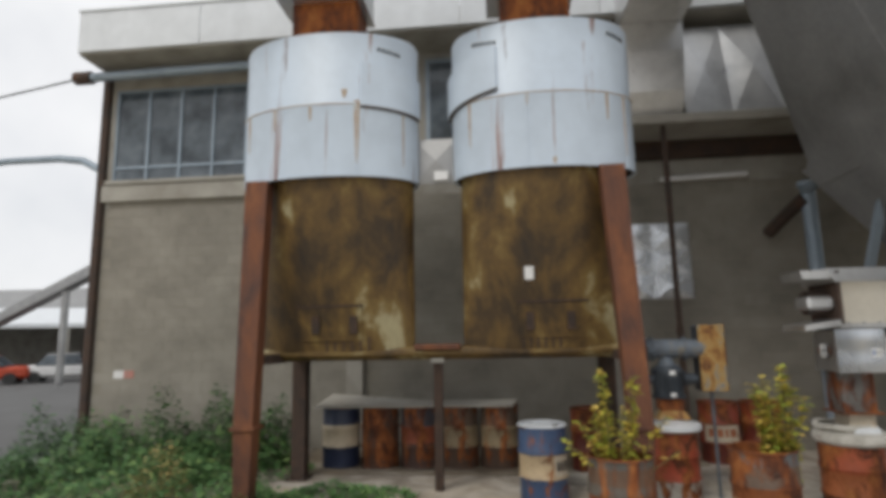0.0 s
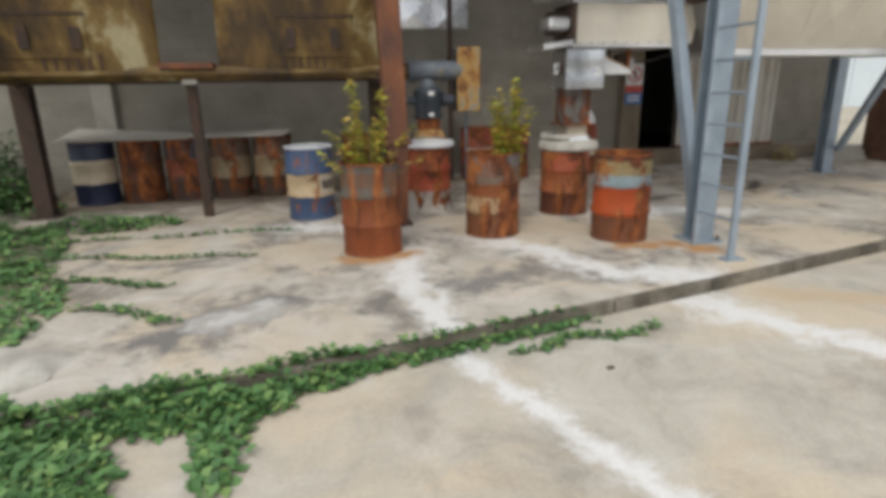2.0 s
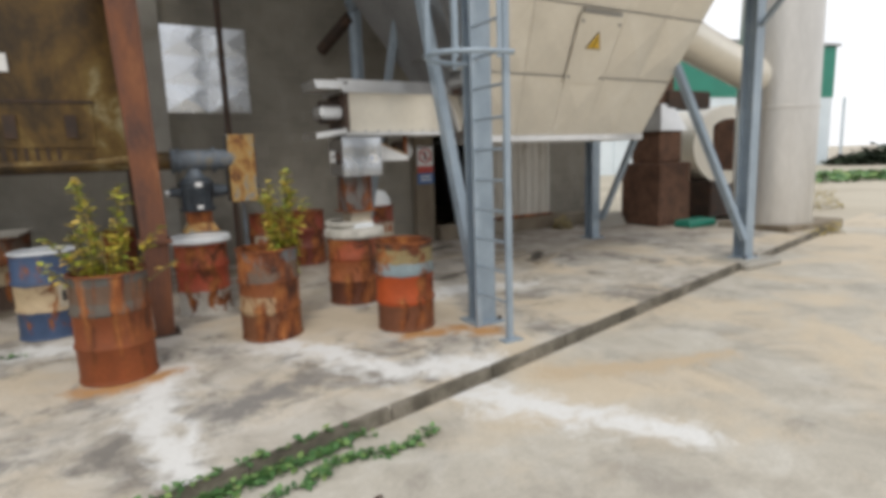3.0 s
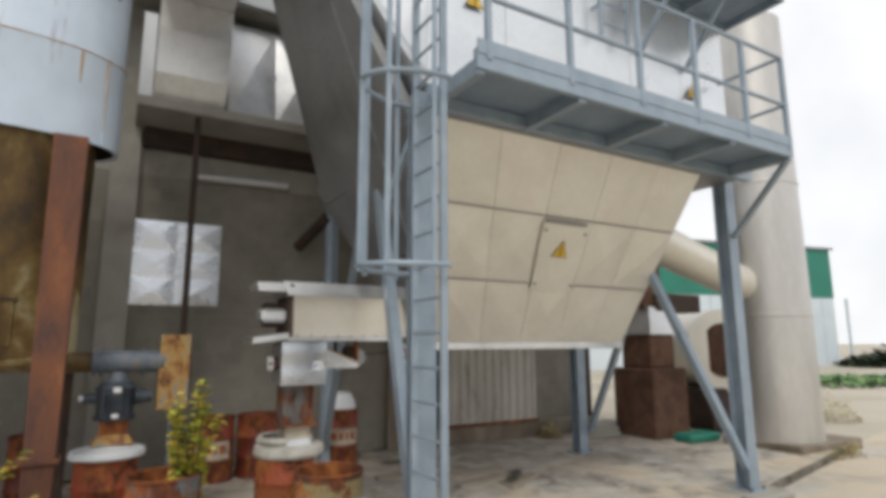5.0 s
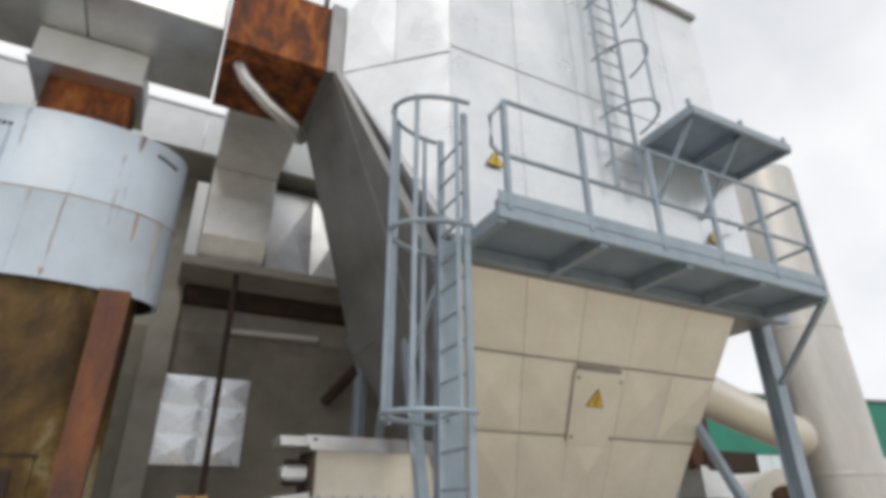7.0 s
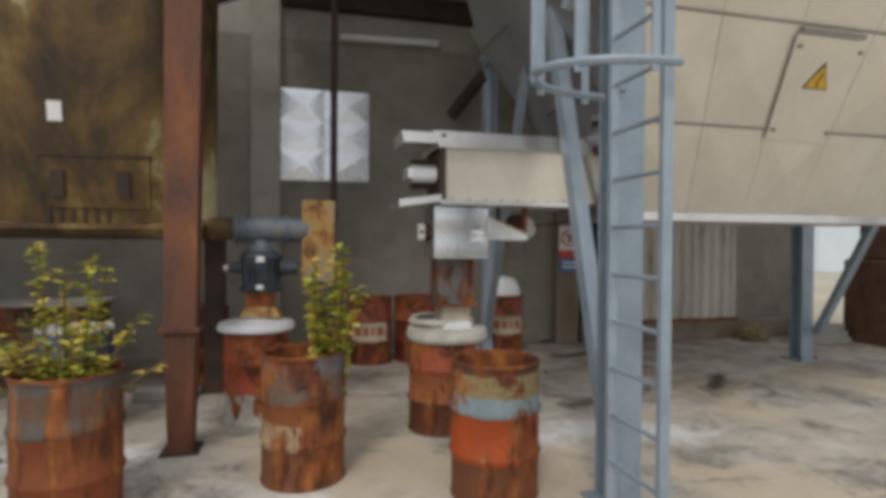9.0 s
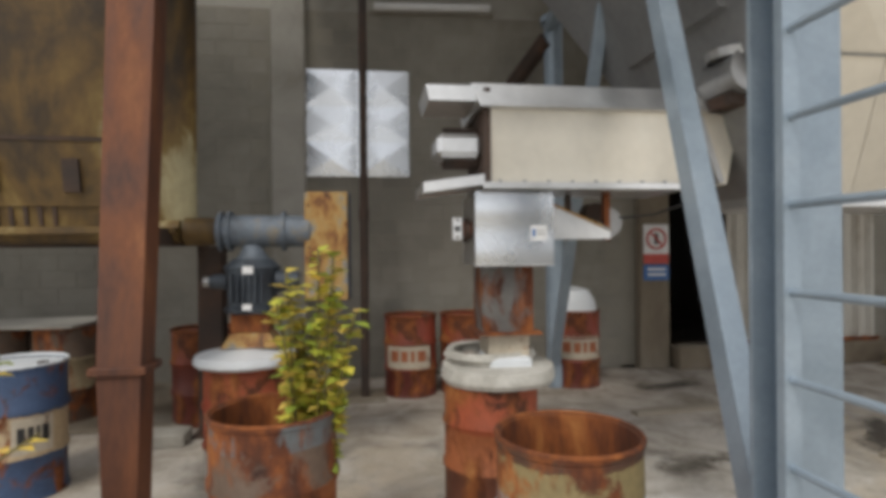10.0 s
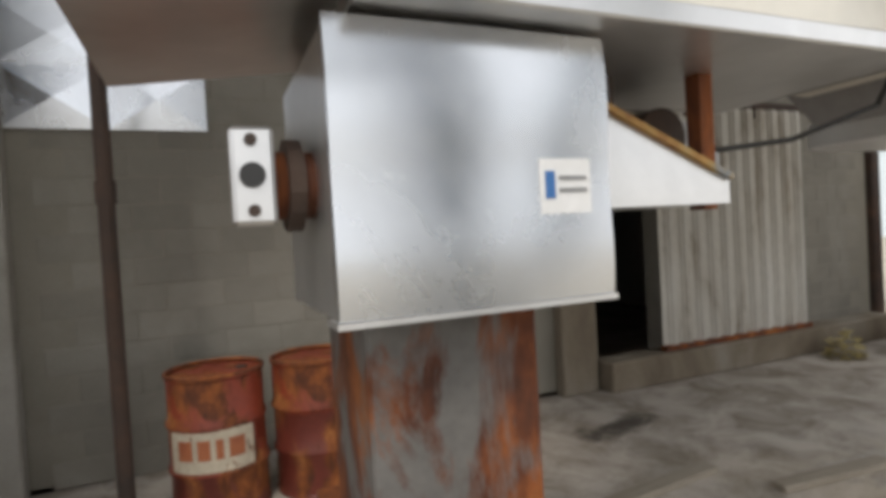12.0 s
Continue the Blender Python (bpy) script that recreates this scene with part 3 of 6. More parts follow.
# awning tube and wires at the corner
aw = thing("awning_roller", (-8.3, 9.3, 7.5), "rolled blue awning on a steel bracket below the roof edge", "awning")
part("roll", rod((-8.2, 9.5, 7.2), (-4.2, 9.5, 7.24), 0.09, 12), M_steelblue, aw, smooth=True)
part("end_cap", rod((-8.5, 9.5, 7.2), (-8.15, 9.5, 7.2), 0.13, 10), M_darkrust, aw)
part("bracket", beam((-8.0, WY, 7.4), (-8.0, 9.4, 7.2), 0.04, 0.04), M_steelblue, aw)
arm = thing("pipe_arm", (-8.1, WY, 4.9), "grey bent overhead pipe reaching the building corner", "pipe")
part("pipe", tube([(-8.1, WY, 5.4), (-8.7, WY + 0.2, 5.7), (-9.4, WY + 0.4, 5.85), (-11, WY + 0.8, 6.0), (-20, 13, 6.3)], 0.08, 8), M_steelblue, arm, smooth=True)
cb = thing("overhead_cable", (-8.9, 9.5, 7.55), "thin overhead cable running off from the building", "cable")
part("wire", tube([(-8.4, 9.5, 7.2), (-14, 10, 6.6), (-30, 14, 7.2)], 0.02, 5), M_rubber, cb)

# doorway and sliding door
dr = thing("door_1", (8.35, WY - 0.2, 0.33), "corrugated dirty white sliding door pushed half open", "sliding door", kind="structure")
bm = bmesh.new()
n = 132
pts = []
for i in range(n + 1):
    x = 7.42 + 2.22 * i / n
    ph = (i % 12) / 12
    d = 0.0 if ph < 0.35 else (0.045 if 0.5 < ph < 0.85 else 0.022)
    pts.append((x, WY - 0.19 - d))
rows_ = [[bm.verts.new((x, y + o, z)) for x, y in pts] for z, o in ((0.34, 0), (2.86, 0))]
back = [[bm.verts.new((x, y + 0.006, z)) for x, y in pts] for z in (0.34, 2.86)]
for i in range(n):
    bm.faces.new((rows_[0][i], rows_[0][i + 1], rows_[1][i + 1], rows_[1][i]))
    bm.faces.new((back[0][i + 1], back[0][i], back[1][i], back[1][i + 1]))
part("sheet", bm, M_corr, dr)
part("door_rail", box(6.5, 9.8, WY - 0.2, WY - 0.12, 2.86, 2.94), M_darkrust, dr, "rusty top track")
part("door_rail", box(7.4, 9.66, WY - 0.26, WY - 0.17, 0.31, 0.36), M_rust, dr, "rusty bottom rail")
for x in (7.8, 8.9):
    part("hanger", box(x, x + 0.06, WY - 0.21, WY - 0.19, 2.76, 3.0), M_darkrust, dr)
bin_ = thing("grey_bin", (7.2, 12.5, 0.04), "dim green container standing inside the doorway", "container")
part("body", box(6.95, 7.5, 12.2, 12.8, 0.04, 0.9, 0.03), M_hill, bin_)

# ---------------------------------------------------------------- drums
def drum_profile(r, h):
    p = [(r * 0.985, 0.0), (r + 0.008, 0.004), (r + 0.008, 0.02), (r, 0.03)]
    for zc in (h * 0.34, h * 0.66):
        p += [(r, zc - 0.03), (r + 0.014, zc - 0.008), (r + 0.014, zc + 0.008), (r, zc + 0.03)]
    p += [(r, h - 0.03), (r + 0.008, h - 0.02), (r + 0.008, h - 0.004), (r * 0.99, h)]
    return p


def drum(x, y, z, material, label, r=0.285, h=0.88, opened=False, depth=0.6, group="", lid=None, turn=0.0, seed=1, wob=0.03):
    d = thing("steel_drum", (x, y, z), label, "drum", group)
    prof = drum_profile(r, h)
    if opened:
        prof = prof + [(r * 0.965, h - 0.004), (r * 0.962, h * (depth + 0.02))]
        prof = prof + [(r * 0.95, h * depth)]
    part("shell", lathe(prof, x, y, z, 36, None, wob, seed), material, d, smooth=True)
    if opened:
        part("inside", lathe([(r * 0.945, h * depth + 0.01), (r * 0.945, h - 0.006), (r * 0.97, h - 0.004)], x, y, z, 32, None, wob, seed), M_rust, d, "rusty inside wall", True)
    b = bmesh.new()
    zb = z + (h * depth if opened else h - 0.018)
    bmesh.ops.create_circle(b, cap_ends=True, segments=32, radius=r * 0.985, matrix=Matrix.Translation((x, y, zb)))
    part("fill" if opened else "drum_head", b, (M_soil if depth > 0.5 else M_darkrust) if opened else (lid or material), d)
    part("rim", tube([(x + (r + 0.002) * math.cos(a * math.tau / 32), y + (r + 0.002) * math.sin(a * math.tau / 32), z + h) for a in range(32)], 0.011, 6, None, True), M_rust if opened else (lid or M_rust), d, smooth=True)
    if not opened:
        part("bung", rod((x + 0.16, y, zb), (x + 0.16, y, zb + 0.014), 0.035, 12), M_darkrust, d)
    d.rotation_euler = (0, 0, turn)
    return d


ORANGE, DKRED, CREAM, BLUE, GREYBLUE = (0.42, 0.10, 0.025), (0.24, 0.04, 0.015), (0.60, 0.50, 0.36), (0.055, 0.095, 0.19), (0.25, 0.32, 0.38)
MD_A = painted("drum_paint_rust_brown", ORANGE, 0.52, 5, 0.2, 0.7, [(0, (0.25, 0.062, 0.014)), (0.56, (0.12, 0.10, 0.08)), (0.66, (0.13, 0.075, 0.045)), (0.80, (0.10, 0.095, 0.085))])
MD_B = painted("drum_paint_rust_cream", ORANGE, 0.47, 4, 0.5, 0.7, [(0, (0.24, 0.09, 0.035)), (0.26, (0.50, 0.34, 0.19)), (0.44, (0.32, 0.10, 0.03)), (0.58, (0.15, 0.10, 0.07)), (0.76, (0.14, 0.15, 0.155))])
MD_C = painted("drum_paint_orange_blue_band", ORANGE, 0.53, 4, 0.5, 0.7, [(0, (0.20, 0.07, 0.03)), (0.26, (0.46, 0.075, 0.010)), (0.56, (0.22, 0.28, 0.30)), (0.68, (0.26, 0.20, 0.09)), (0.82, (0.10, 0.045, 0.025))])
MD_D = painted("drum_paint_red_white_foot", ORANGE, 0.50, 5, 0.6, 0.6, [(0, (0.55, 0.52, 0.47)), (0.28, (0.40, 0.065, 0.025)), (0.62, (0.34, 0.07, 0.022))])
MD_E = painted("drum_paint_orange", ORANGE, 0.48, 4, 0.5, 0.6, [(0, (0.16, 0.05, 0.025)), (0.28, (0.42, 0.13, 0.045)), (0.52, (0.40, 0.085, 0.03))])
MD_BLUE = painted("drum_paint_blue_cream_band", BLUE, 0.57, 5, 0.6, 0.5, [(0, BLUE), (0.29, (0.58, 0.44, 0.27)), (0.56, BLUE)])
MD_NAVY = painted("drum_paint_navy_cream_band", BLUE, 0.72, 5, 0.6, 0.5, [(0, (0.02, 0.03, 0.07)), (0.30, CREAM), (0.62, (0.02, 0.03, 0.07))])
MD_BR = painted("drum_paint_dark_brown", DKRED, 0.45, 5, 0.5, 0.7, [(0, (0.10, 0.045, 0.025)), (0.6, (0.07, 0.04, 0.03))])
MD_OR2 = painted("drum_paint_dark_red_band", DKRED, 0.5, 5, 0.5, 0.7, [(0, (0.09, 0.05, 0.04)), (0.35, (0.32, 0.085, 0.04)), (0.6, (0.06, 0.06, 0.075))])
MD_OR3 = painted("drum_paint_brown_cream", DKRED, 0.52, 5, 0.5, 0.7, [(0, (0.10, 0.06, 0.04)), (0.3, (0.32, 0.25, 0.15)), (0.6, (0.12, 0.08, 0.055))])
MD_RED = painted("drum_paint_deep_red_white_label", DKRED, 0.51, 4, 0.6, 0.5, [(0, (0.15, 0.03, 0.02)), (0.29, (0.24, 0.04, 0.018)), (0.62, (0.26, 0.042, 0.018))])
MD_RED2 = painted("drum_paint_deep_red", DKRED, 0.5, 4, 0.6, 0.5, [(0, (0.18, 0.035, 0.022)), (0.55, (0.26, 0.042, 0.018))])


def label_on(d, x, y, z, r, a0, a1, z0, z1, bars=True, mat=None, ink=None):
    """A curved label stuck on a drum, with unreadable writing as bars."""
    def patch(b0, b1, c0, c1, rr):
        b = bmesh.new()
        L = []
        for i in range(9):
            a = radians(b0 + (b1 - b0) * i / 8)
            L.append([b.verts.new((x + q * math.cos(a), y + q * math.sin(a), z + c)) for q, c in ((rr, c0), (rr, c1), (rr - 0.02, c1), (rr - 0.02, c0))])
        for A, B in zip(L, L[1:]):
            for k in range(4):
                b.faces.new((A[k], B[k], B[(k + 1) % 4], A[(k + 1) % 4]))
        return b
    part("paper_label", patch(a0, a1, z0, z1, r + 0.012), mat or M_labelpaper, d, "worn stained label")
    if bars:
        w = (a1 - a0)
        for i, (u0, u1, h0, h1) in enumerate(((0.12, 0.30, 0.3, 0.75), (0.36, 0.50, 0.3, 0.75), (0.56, 0.64, 0.3, 0.75), (0.70, 0.88, 0.3, 0.75))):
            part("lettering", patch(a0 + w * u0, a0 + w * u1, z0 + (z1 - z0) * h0, z0 + (z1 - z0) * h1, r + 0.0145), ink or M_black, d)


M_labelpaper = painted("stained_cream_label", (0.62, 0.54, 0.42), 0.60, 9, 0.6, 0.7)
M_inkred = surface("red_brown_ink", [(0.3, (0.25, 0.07, 0.03)), (0.7, (0.35, 0.12, 0.05))], 9, 60, 0.7, 0, 0.05, 0.1)

front = "rusty drums on the slab"
dA = drum(0.82, 5.1, 0, MD_A, "heavily rusted open brown steel drum with a plant growing in it", opened=True, group=front, seed=2)
dB = drum(2.17, 5.42, 0, MD_B, "rusted open steel drum with cream paint remains and a plant", opened=True, group=front, seed=3)
dC = drum(3.4, 4.88, 0, MD_C, "rusted open empty orange drum with a grey-blue band", opened=True, depth=0.06, group=front, seed=4)
dD = drum(1.76, 6.86, 0, MD_D, "red drum with white streaked foot under a gear motor", group=front, seed=5, lid=M_white, h=0.84)
dE = drum(3.38, 6.22, 0, MD_E, "orange-red drum collecting dust under a chute", group=front, seed=6, h=0.84, r=0.295)
dF = drum(0.25, 6.9, 0, MD_BLUE, "blue steel drum with a rusty cream band", group=front, seed=7, lid=M_white)
label_on(dF, 0.25, 6.9, 0, 0.285, -68, -22, 0.32, 0.55)
back_ = "dark red drums against the wall"
d1 = drum(3.09, 9.09, 0, MD_RED, "dark red steel drum with a worn white label", group=back_, seed=8, r=0.29)
label_on(d1, 3.09, 9.09, 0, 0.29, -150, -50, 0.32, 0.58, True, None, M_inkred)
d2 = drum(3.73, 9.12, 0, MD_RED2, "dark red steel drum touching its neighbour", group=back_, seed=9, r=0.29)
d3 = drum(5.06, 9.18, 0, MD_RED, "red steel drum with white label beside a grey post", group=back_, seed=10)
label_on(d3, 5.06, 9.18, 0, 0.285, -150, -45, 0.34, 0.60, True, None, M_inkred)
part("cap_sack", lathe([(0.26, 0.88), (0.25, 1.0), (0.18, 1.12), (0.02, 1.16)], 5.06, 9.18, 0, 16, None, 0.15, 3), M_white, d3, "grey plastic sack tied over the top", True)
d4 = drum(1.05, 8.4, 0, MD_RED2, "rusty dark red drum behind the tank leg", group=back_, seed=11)
tagged(part("plinth", box(-3.6, 1.0, 8.1, WY, 0.0, 0.03, 0.012), M_dirtyconc), "low dirty concrete plinth under the row of drums", "plinth", kind="structure")
row = "row of old drums under the tanks"
for i, (mt, lb) in enumerate(((MD_NAVY, "navy drum with a broad cream band in the shaded row"), (MD_BR, "dark rusty brown drum in the shaded row"), (MD_OR2, "dark drum with a dull red band in the row"), (MD_OR3, "rusty red-brown drum in the shaded row"), (MD_OR3, "brown drum with faded cream patch in the row"))):
    drum(-2.74 + 0.615 * i, 8.62, 0.03, mt, lb, group=row, seed=20 + i)
tops = thing("sheet_cover", (-1.5, 8.6, 0.91), "pale bent metal sheets laid over the row of drums", "metal sheet")
part("sheet", solid([(-3.08, 8.27, 0.92), (-1.4, 8.29, 0.92), (-1.4, 8.97, 0.93), (-2.98, 8.97, 1.05), (-3.08, 8.27, 0.94), (-1.4, 8.29, 0.94), (-1.4, 8.97, 0.95), (-2.98, 8.97, 1.07)]), M_conc, tops)
part("sheet", solid([(-1.38, 8.27, 0.93), (-0.08, 8.29, 0.92), (0.02, 8.97, 0.93), (-1.38, 8.97, 0.93), (-1.38, 8.27, 0.95), (-0.08, 8.29, 0.94), (0.02, 8.97, 0.96), (-1.38, 8.97, 0.95)]), M_conc, tops)


solo("concrete_block", box(0.5, 1.1, 7.6, 7.85, 0.0, 0.11, 0.012), M_conc, (0.8, 7.7, 0), "low pale concrete block lying by the rear tank leg", "concrete block")

# ---------------------------------------------------------------- plants in the drums
def plant(x, y, z, height, spread, stems, material, label, size, seed, bare=0, big=True):
    rnd = random.Random(seed)
    t = thing("potted_shrub", (x, y, z), label, "plant")
    for s in range(stems):
        a, lean = rnd.uniform(0, math.tau), rnd.uniform(0.1, 1.0) * spread
        h = height * rnd.uniform(0.45, 1.0) * (1 - 0.35 * lean / max(spread, 0.01))
        base = Vector((x + 0.08 * math.cos(a), y + 0.08 * math.sin(a), z - 0.03))
        tip = base + Vector((lean * math.cos(a), lean * math.sin(a), h))
        pts = [base.lerp(tip, k / 6) + Vector((math.cos(a), math.sin(a), 0)) * (-0.15 * lean * math.sin(k / 6 * math.pi)) for k in range(7)]
        part("stem", tube(pts, 0.006, 5), M_stem, t)
        b = bmesh.new()
        nl = int(h / 0.0125) if s >= bare else 5
        for k in range(nl):
            u = rnd.uniform(0.12 if s >= bare else 0.6, 1.0) * 5.99
            p = pts[int(u)].lerp(pts[int(u) + 1], u - int(u))
            th = rnd.uniform(0, math.tau)
            d = Vector((math.cos(th), math.sin(th), rnd.uniform(-0.35, 0.5)))
            leaf(b, p, d, Vector((0, 0, 1)), size * rnd.uniform(0.6, 1.25), 0.8)
        part("foliage", b, material, t)
    return t


plant(2.35, 5.46, 0.53, 1.24, 0.19, 13, M_yleaf, "yellowing leafy shrub growing out of a rusty drum", 0.085, 4)
plant(0.82, 5.1, 0.53, 1.25, 0.45, 18, M_yleaf, "sparse yellow-green shrub growing out of a rusty drum", 0.075, 9, 4)

# ---------------------------------------------------------------- twin tanks
TY, SY = 7.0, 0.51
VR = 1.035


def vessel_y(u, z, off=0.0):
    """Front of the chisel-shaped vessel: full width all the way down, thinner towards the trough."""
    d = 0.14 + 0.178 * (z - 1.78)
    return TY - d * math.sqrt(max(0.0, 1 - (u / VR) ** 2)) - off


def vessel_patch(cx, u0, u1, z0, z1, off, thick=0.03):
    """A plate that follows the vessel's front."""
    b = bmesh.new()
    L = []
    for i in range(7):
        u = u0 + (u1 - u0) * i / 6
        L.append([b.verts.new((cx + u, vessel_y(u, z, o), z)) for z, o in ((z0, off), (z1, off), (z1, off - thick), (z0, off - thick))])
    for A, B in zip(L, L[1:]):
        for k in range(4):
            b.faces.new((A[k], B[k], B[(k + 1) % 4], A[(k + 1) % 4]))
    b.faces.new(L[0][::-1])
    b.faces.new(L[-1])
    bmesh.ops.recalc_face_normals(b, faces=b.faces)
    return b


def skirt_patch(cx, sr, a0, a1, low, high, off, thick=0.02, steps=10):
    """A plate on the oval skirt; low and high give its bottom and top along its length from 0 to 1."""
    b = bmesh.new()
    L = []
    for i in range(steps + 1):
        t = i / steps
        a = radians(a0 + (a1 - a0) * t)
        ca, sa = math.cos(a), SY * math.sin(a)
        L.append([b.verts.new((cx + q * ca, TY + q * sa, z)) for q, z in ((sr + off, low(t)), (sr + off, high(t)), (sr + off - thick, high(t)), (sr + off - thick, low(t)))])
    for A, B in zip(L, L[1:]):
        for k in range(4):
            b.faces.new((A[k], B[k], B[(k + 1) % 4], A[(k + 1) % 4]))
    b.faces.new(L[0][::-1])
    b.faces.new(L[-1])
    bmesh.ops.recalc_face_normals(b, faces=b.faces)
    return b


for cx, vx, sr, lb, sd in ((-2.45, -2.35, 1.215, "tall ochre tar-stained tank with pale blue sheet skirt", 1), (0.42, 0.36, 1.185, "tall ochre stained tank with pale blue skirt and hatches", 2)):
    tk = thing("storage_tank", (cx, TY, 1.78), lb, "tank", "twin tanks")
    b = bmesh.new()
    rings = []
    for k in range(13):
        z = 1.78 + 2.36 * k / 12
        d = 0.14 + 0.178 * (z - 1.78)
        ring = []
        for i in range(56):
            an = i * math.tau / 56
            w = 1 + 0.014 * noise.noise((math.cos(an) * 1.4 + sd * 7, math.sin(an) * 1.4, z * 1.6))
            ring.append(b.verts.new((vx + VR * w * math.cos(an), TY + d * w * math.sin(an), z)))
        rings.append(ring)
    for A, B in zip(rings, rings[1:]):
        for i in range(56):
            b.faces.new((A[i], A[(i + 1) % 56], B[(i + 1) % 56], B[i]))
    b.faces.new(rings[0][::-1])
    part("vessel", b, M_tank, tk, smooth=True)
    part("skirt", lathe([(sr - 0.05, 4.0), (sr, 3.99), (sr, 4.92), (sr + 0.007, 4.93), (sr + 0.007, 4.97), (sr - 0.005, 4.98), (sr - 0.005, 5.9), (sr - 0.03, 5.95), (0.0, 6.12)], cx, TY, 0, 64, None, 0.006, sd, SY), M_skirt, tk, "pale blue rust-streaked sheet skirt", True)
    part("skirt_lining", lathe([(sr - 0.02, 4.01), (sr - 0.04, 5.8), (sr - 0.3, 5.92)], cx, TY, 0, 48, None, 0.0, 0, SY), M_darkrust, tk)
    part("seam", tube([(cx + (sr + 0.008) * math.cos(k * math.tau / 56), TY + SY * (sr + 0.008) * math.sin(k * math.tau / 56), 4.95) for k in range(56)], 0.008, 6, None, True), M_streak, tk, "rusty horizontal seam", True)
    for deg in ((-66, -112, -158) if cx < 0 else (-30, -100, -150)):
        a = radians(deg)
        px, py = cx + (sr + 0.002) * math.cos(a), TY + SY * (sr + 0.002) * math.sin(a)
        part("seam", rod((px, py, 4.02), (px, py, 4.92), 0.006, 6), M_skirt, tk)
    # runs of rust below the seam, widest at the top
    for deg, zt, zl, wd in (((-66, 5.0, 0.9, 3.2), (-74, 5.15, 0.12, 3.5), (-150, 4.94, 0.5, 2.5), (-120, 4.94, 0.3, 1.6), (-95, 4.94, 0.22, 1.5), (-30, 4.94, 0.8, 1.2)) if cx < 0 else ((-30, 4.94, 0.9, 2.2), (-48, 4.94, 0.35, 1.5), (-142, 4.94, 0.6, 1.6), (-85, 4.1, 0.09, 2.2), (-100, 4.94, 0.2, 1.4))):
        part("rust_streak", skirt_patch(cx, sr, deg - wd / 2, deg + wd / 2, lambda t, zt=zt, zl=zl: zt - zl * (0.25 + 0.75 * math.sin(t * math.pi)), lambda t, zt=zt: zt - 0.01 * math.sin(9 * t), 0.0055, 0.01, 6), M_streak, tk)
    # Below each cover sheet a dark strip paints in the shadow of its edge.
    if cx < 0:
        part("patch_sheet", skirt_patch(cx, sr, -64, -8, lambda t: 4.93 - 0.06 * t, lambda t: 5.52 - 0.12 * t, 0.05, 0.05), M_skirt, tk, "curved pale blue cover sheet", True)
        part("patch_shadow_gap", skirt_patch(cx, sr, -64, -8, lambda t: 4.90 - 0.06 * t, lambda t: 4.93 - 0.06 * t, 0.04, 0.03), M_darkrust, tk, "dark rust-coloured strip standing in for shadow under the cover sheet", True)
    else:
        part("patch_sheet", skirt_patch(cx, sr, -176, -118, lambda t: 4.86 + 0.2 * t, lambda t: 5.38 + 0.24 * t, 0.06, 0.06), M_skirt, tk, "curved pale blue cover sheet", True)
        part("patch_shadow_gap", skirt_patch(cx, sr, -176, -118, lambda t: 4.83 + 0.2 * t, lambda t: 4.86 + 0.2 * t, 0.05, 0.03), M_darkrust, tk, "dark rust-coloured strip standing in for shadow under the cover sheet", True)
    # illegible black lettering in broken strokes under the rim
    for a0, z0 in (((-52, 5.70),) if cx < 0 else ((-44, 5.74), (-138, 5.70))):
        for k in range(6):
            part("lettering", skirt_patch(cx, sr, a0 + k * 3.4, a0 + k * 3.4 + 2.3, lambda t, z0=z0, k=k: z0 - 0.008 * k, lambda t, z0=z0, k=k: z0 + 0.05 - 0.008 * k, 0.0, 0.01, 2), M_black, tk)
    hu0, hu1 = (-0.46, 0.38) if cx < 0 else (-0.34, 0.5)
    hatch = part("hatch", vessel_patch(vx, hu0, hu1, 1.93, 2.36, 0.018, 0.03), M_tank, tk, "riveted hatch plate")
    part("hatch_frame", vessel_patch(vx, hu0 - 0.02, hu1 + 0.02, 2.36, 2.385, 0.03, 0.04), M_darkrust, hatch)
    for hx in ((-0.22, 0.28) if cx < 0 else (-0.2, 0.3)):
        part("hatch_handle", vessel_patch(vx, hx - 0.05, hx + 0.05, 2.02, 2.24, 0.05, 0.05), M_darkrust, hatch)
    for k in range(6):
        u = -0.1 + 0.11 * k if cx < 0 else -0.3 + 0.09 * k
        part("drip_run", vessel_patch(vx, u, u + 0.025, 1.8, 1.93 + 0.02 * (k % 3), 0.012, 0.02), M_darkrust, tk)
    if cx > 0:
        part("paper_note", vessel_patch(vx, -0.25, -0.14, 2.64, 2.8, 0.012, 0.02), M_plate, tk, "small white paper note")
    part("neck", box(cx - 0.5, cx + 0.42, TY - 0.3, TY + 0.3, 6.05, 6.66, 0.02), M_rust, tk, "rusty square neck")
    hd = thing("duct_box", (cx, TY, 6.6), "white sheet metal box duct over a tank neck", "duct")
    part("casing", box(cx - 0.66, cx + 0.5, TY - 0.55, TY + 0.4, 6.6, 7.08, 0.012), M_white, hd)
    part("bottom_flange", box(cx - 0.68, cx + 0.52, TY - 0.57, TY + 0.42, 6.585, 6.6), M_galv, hd)

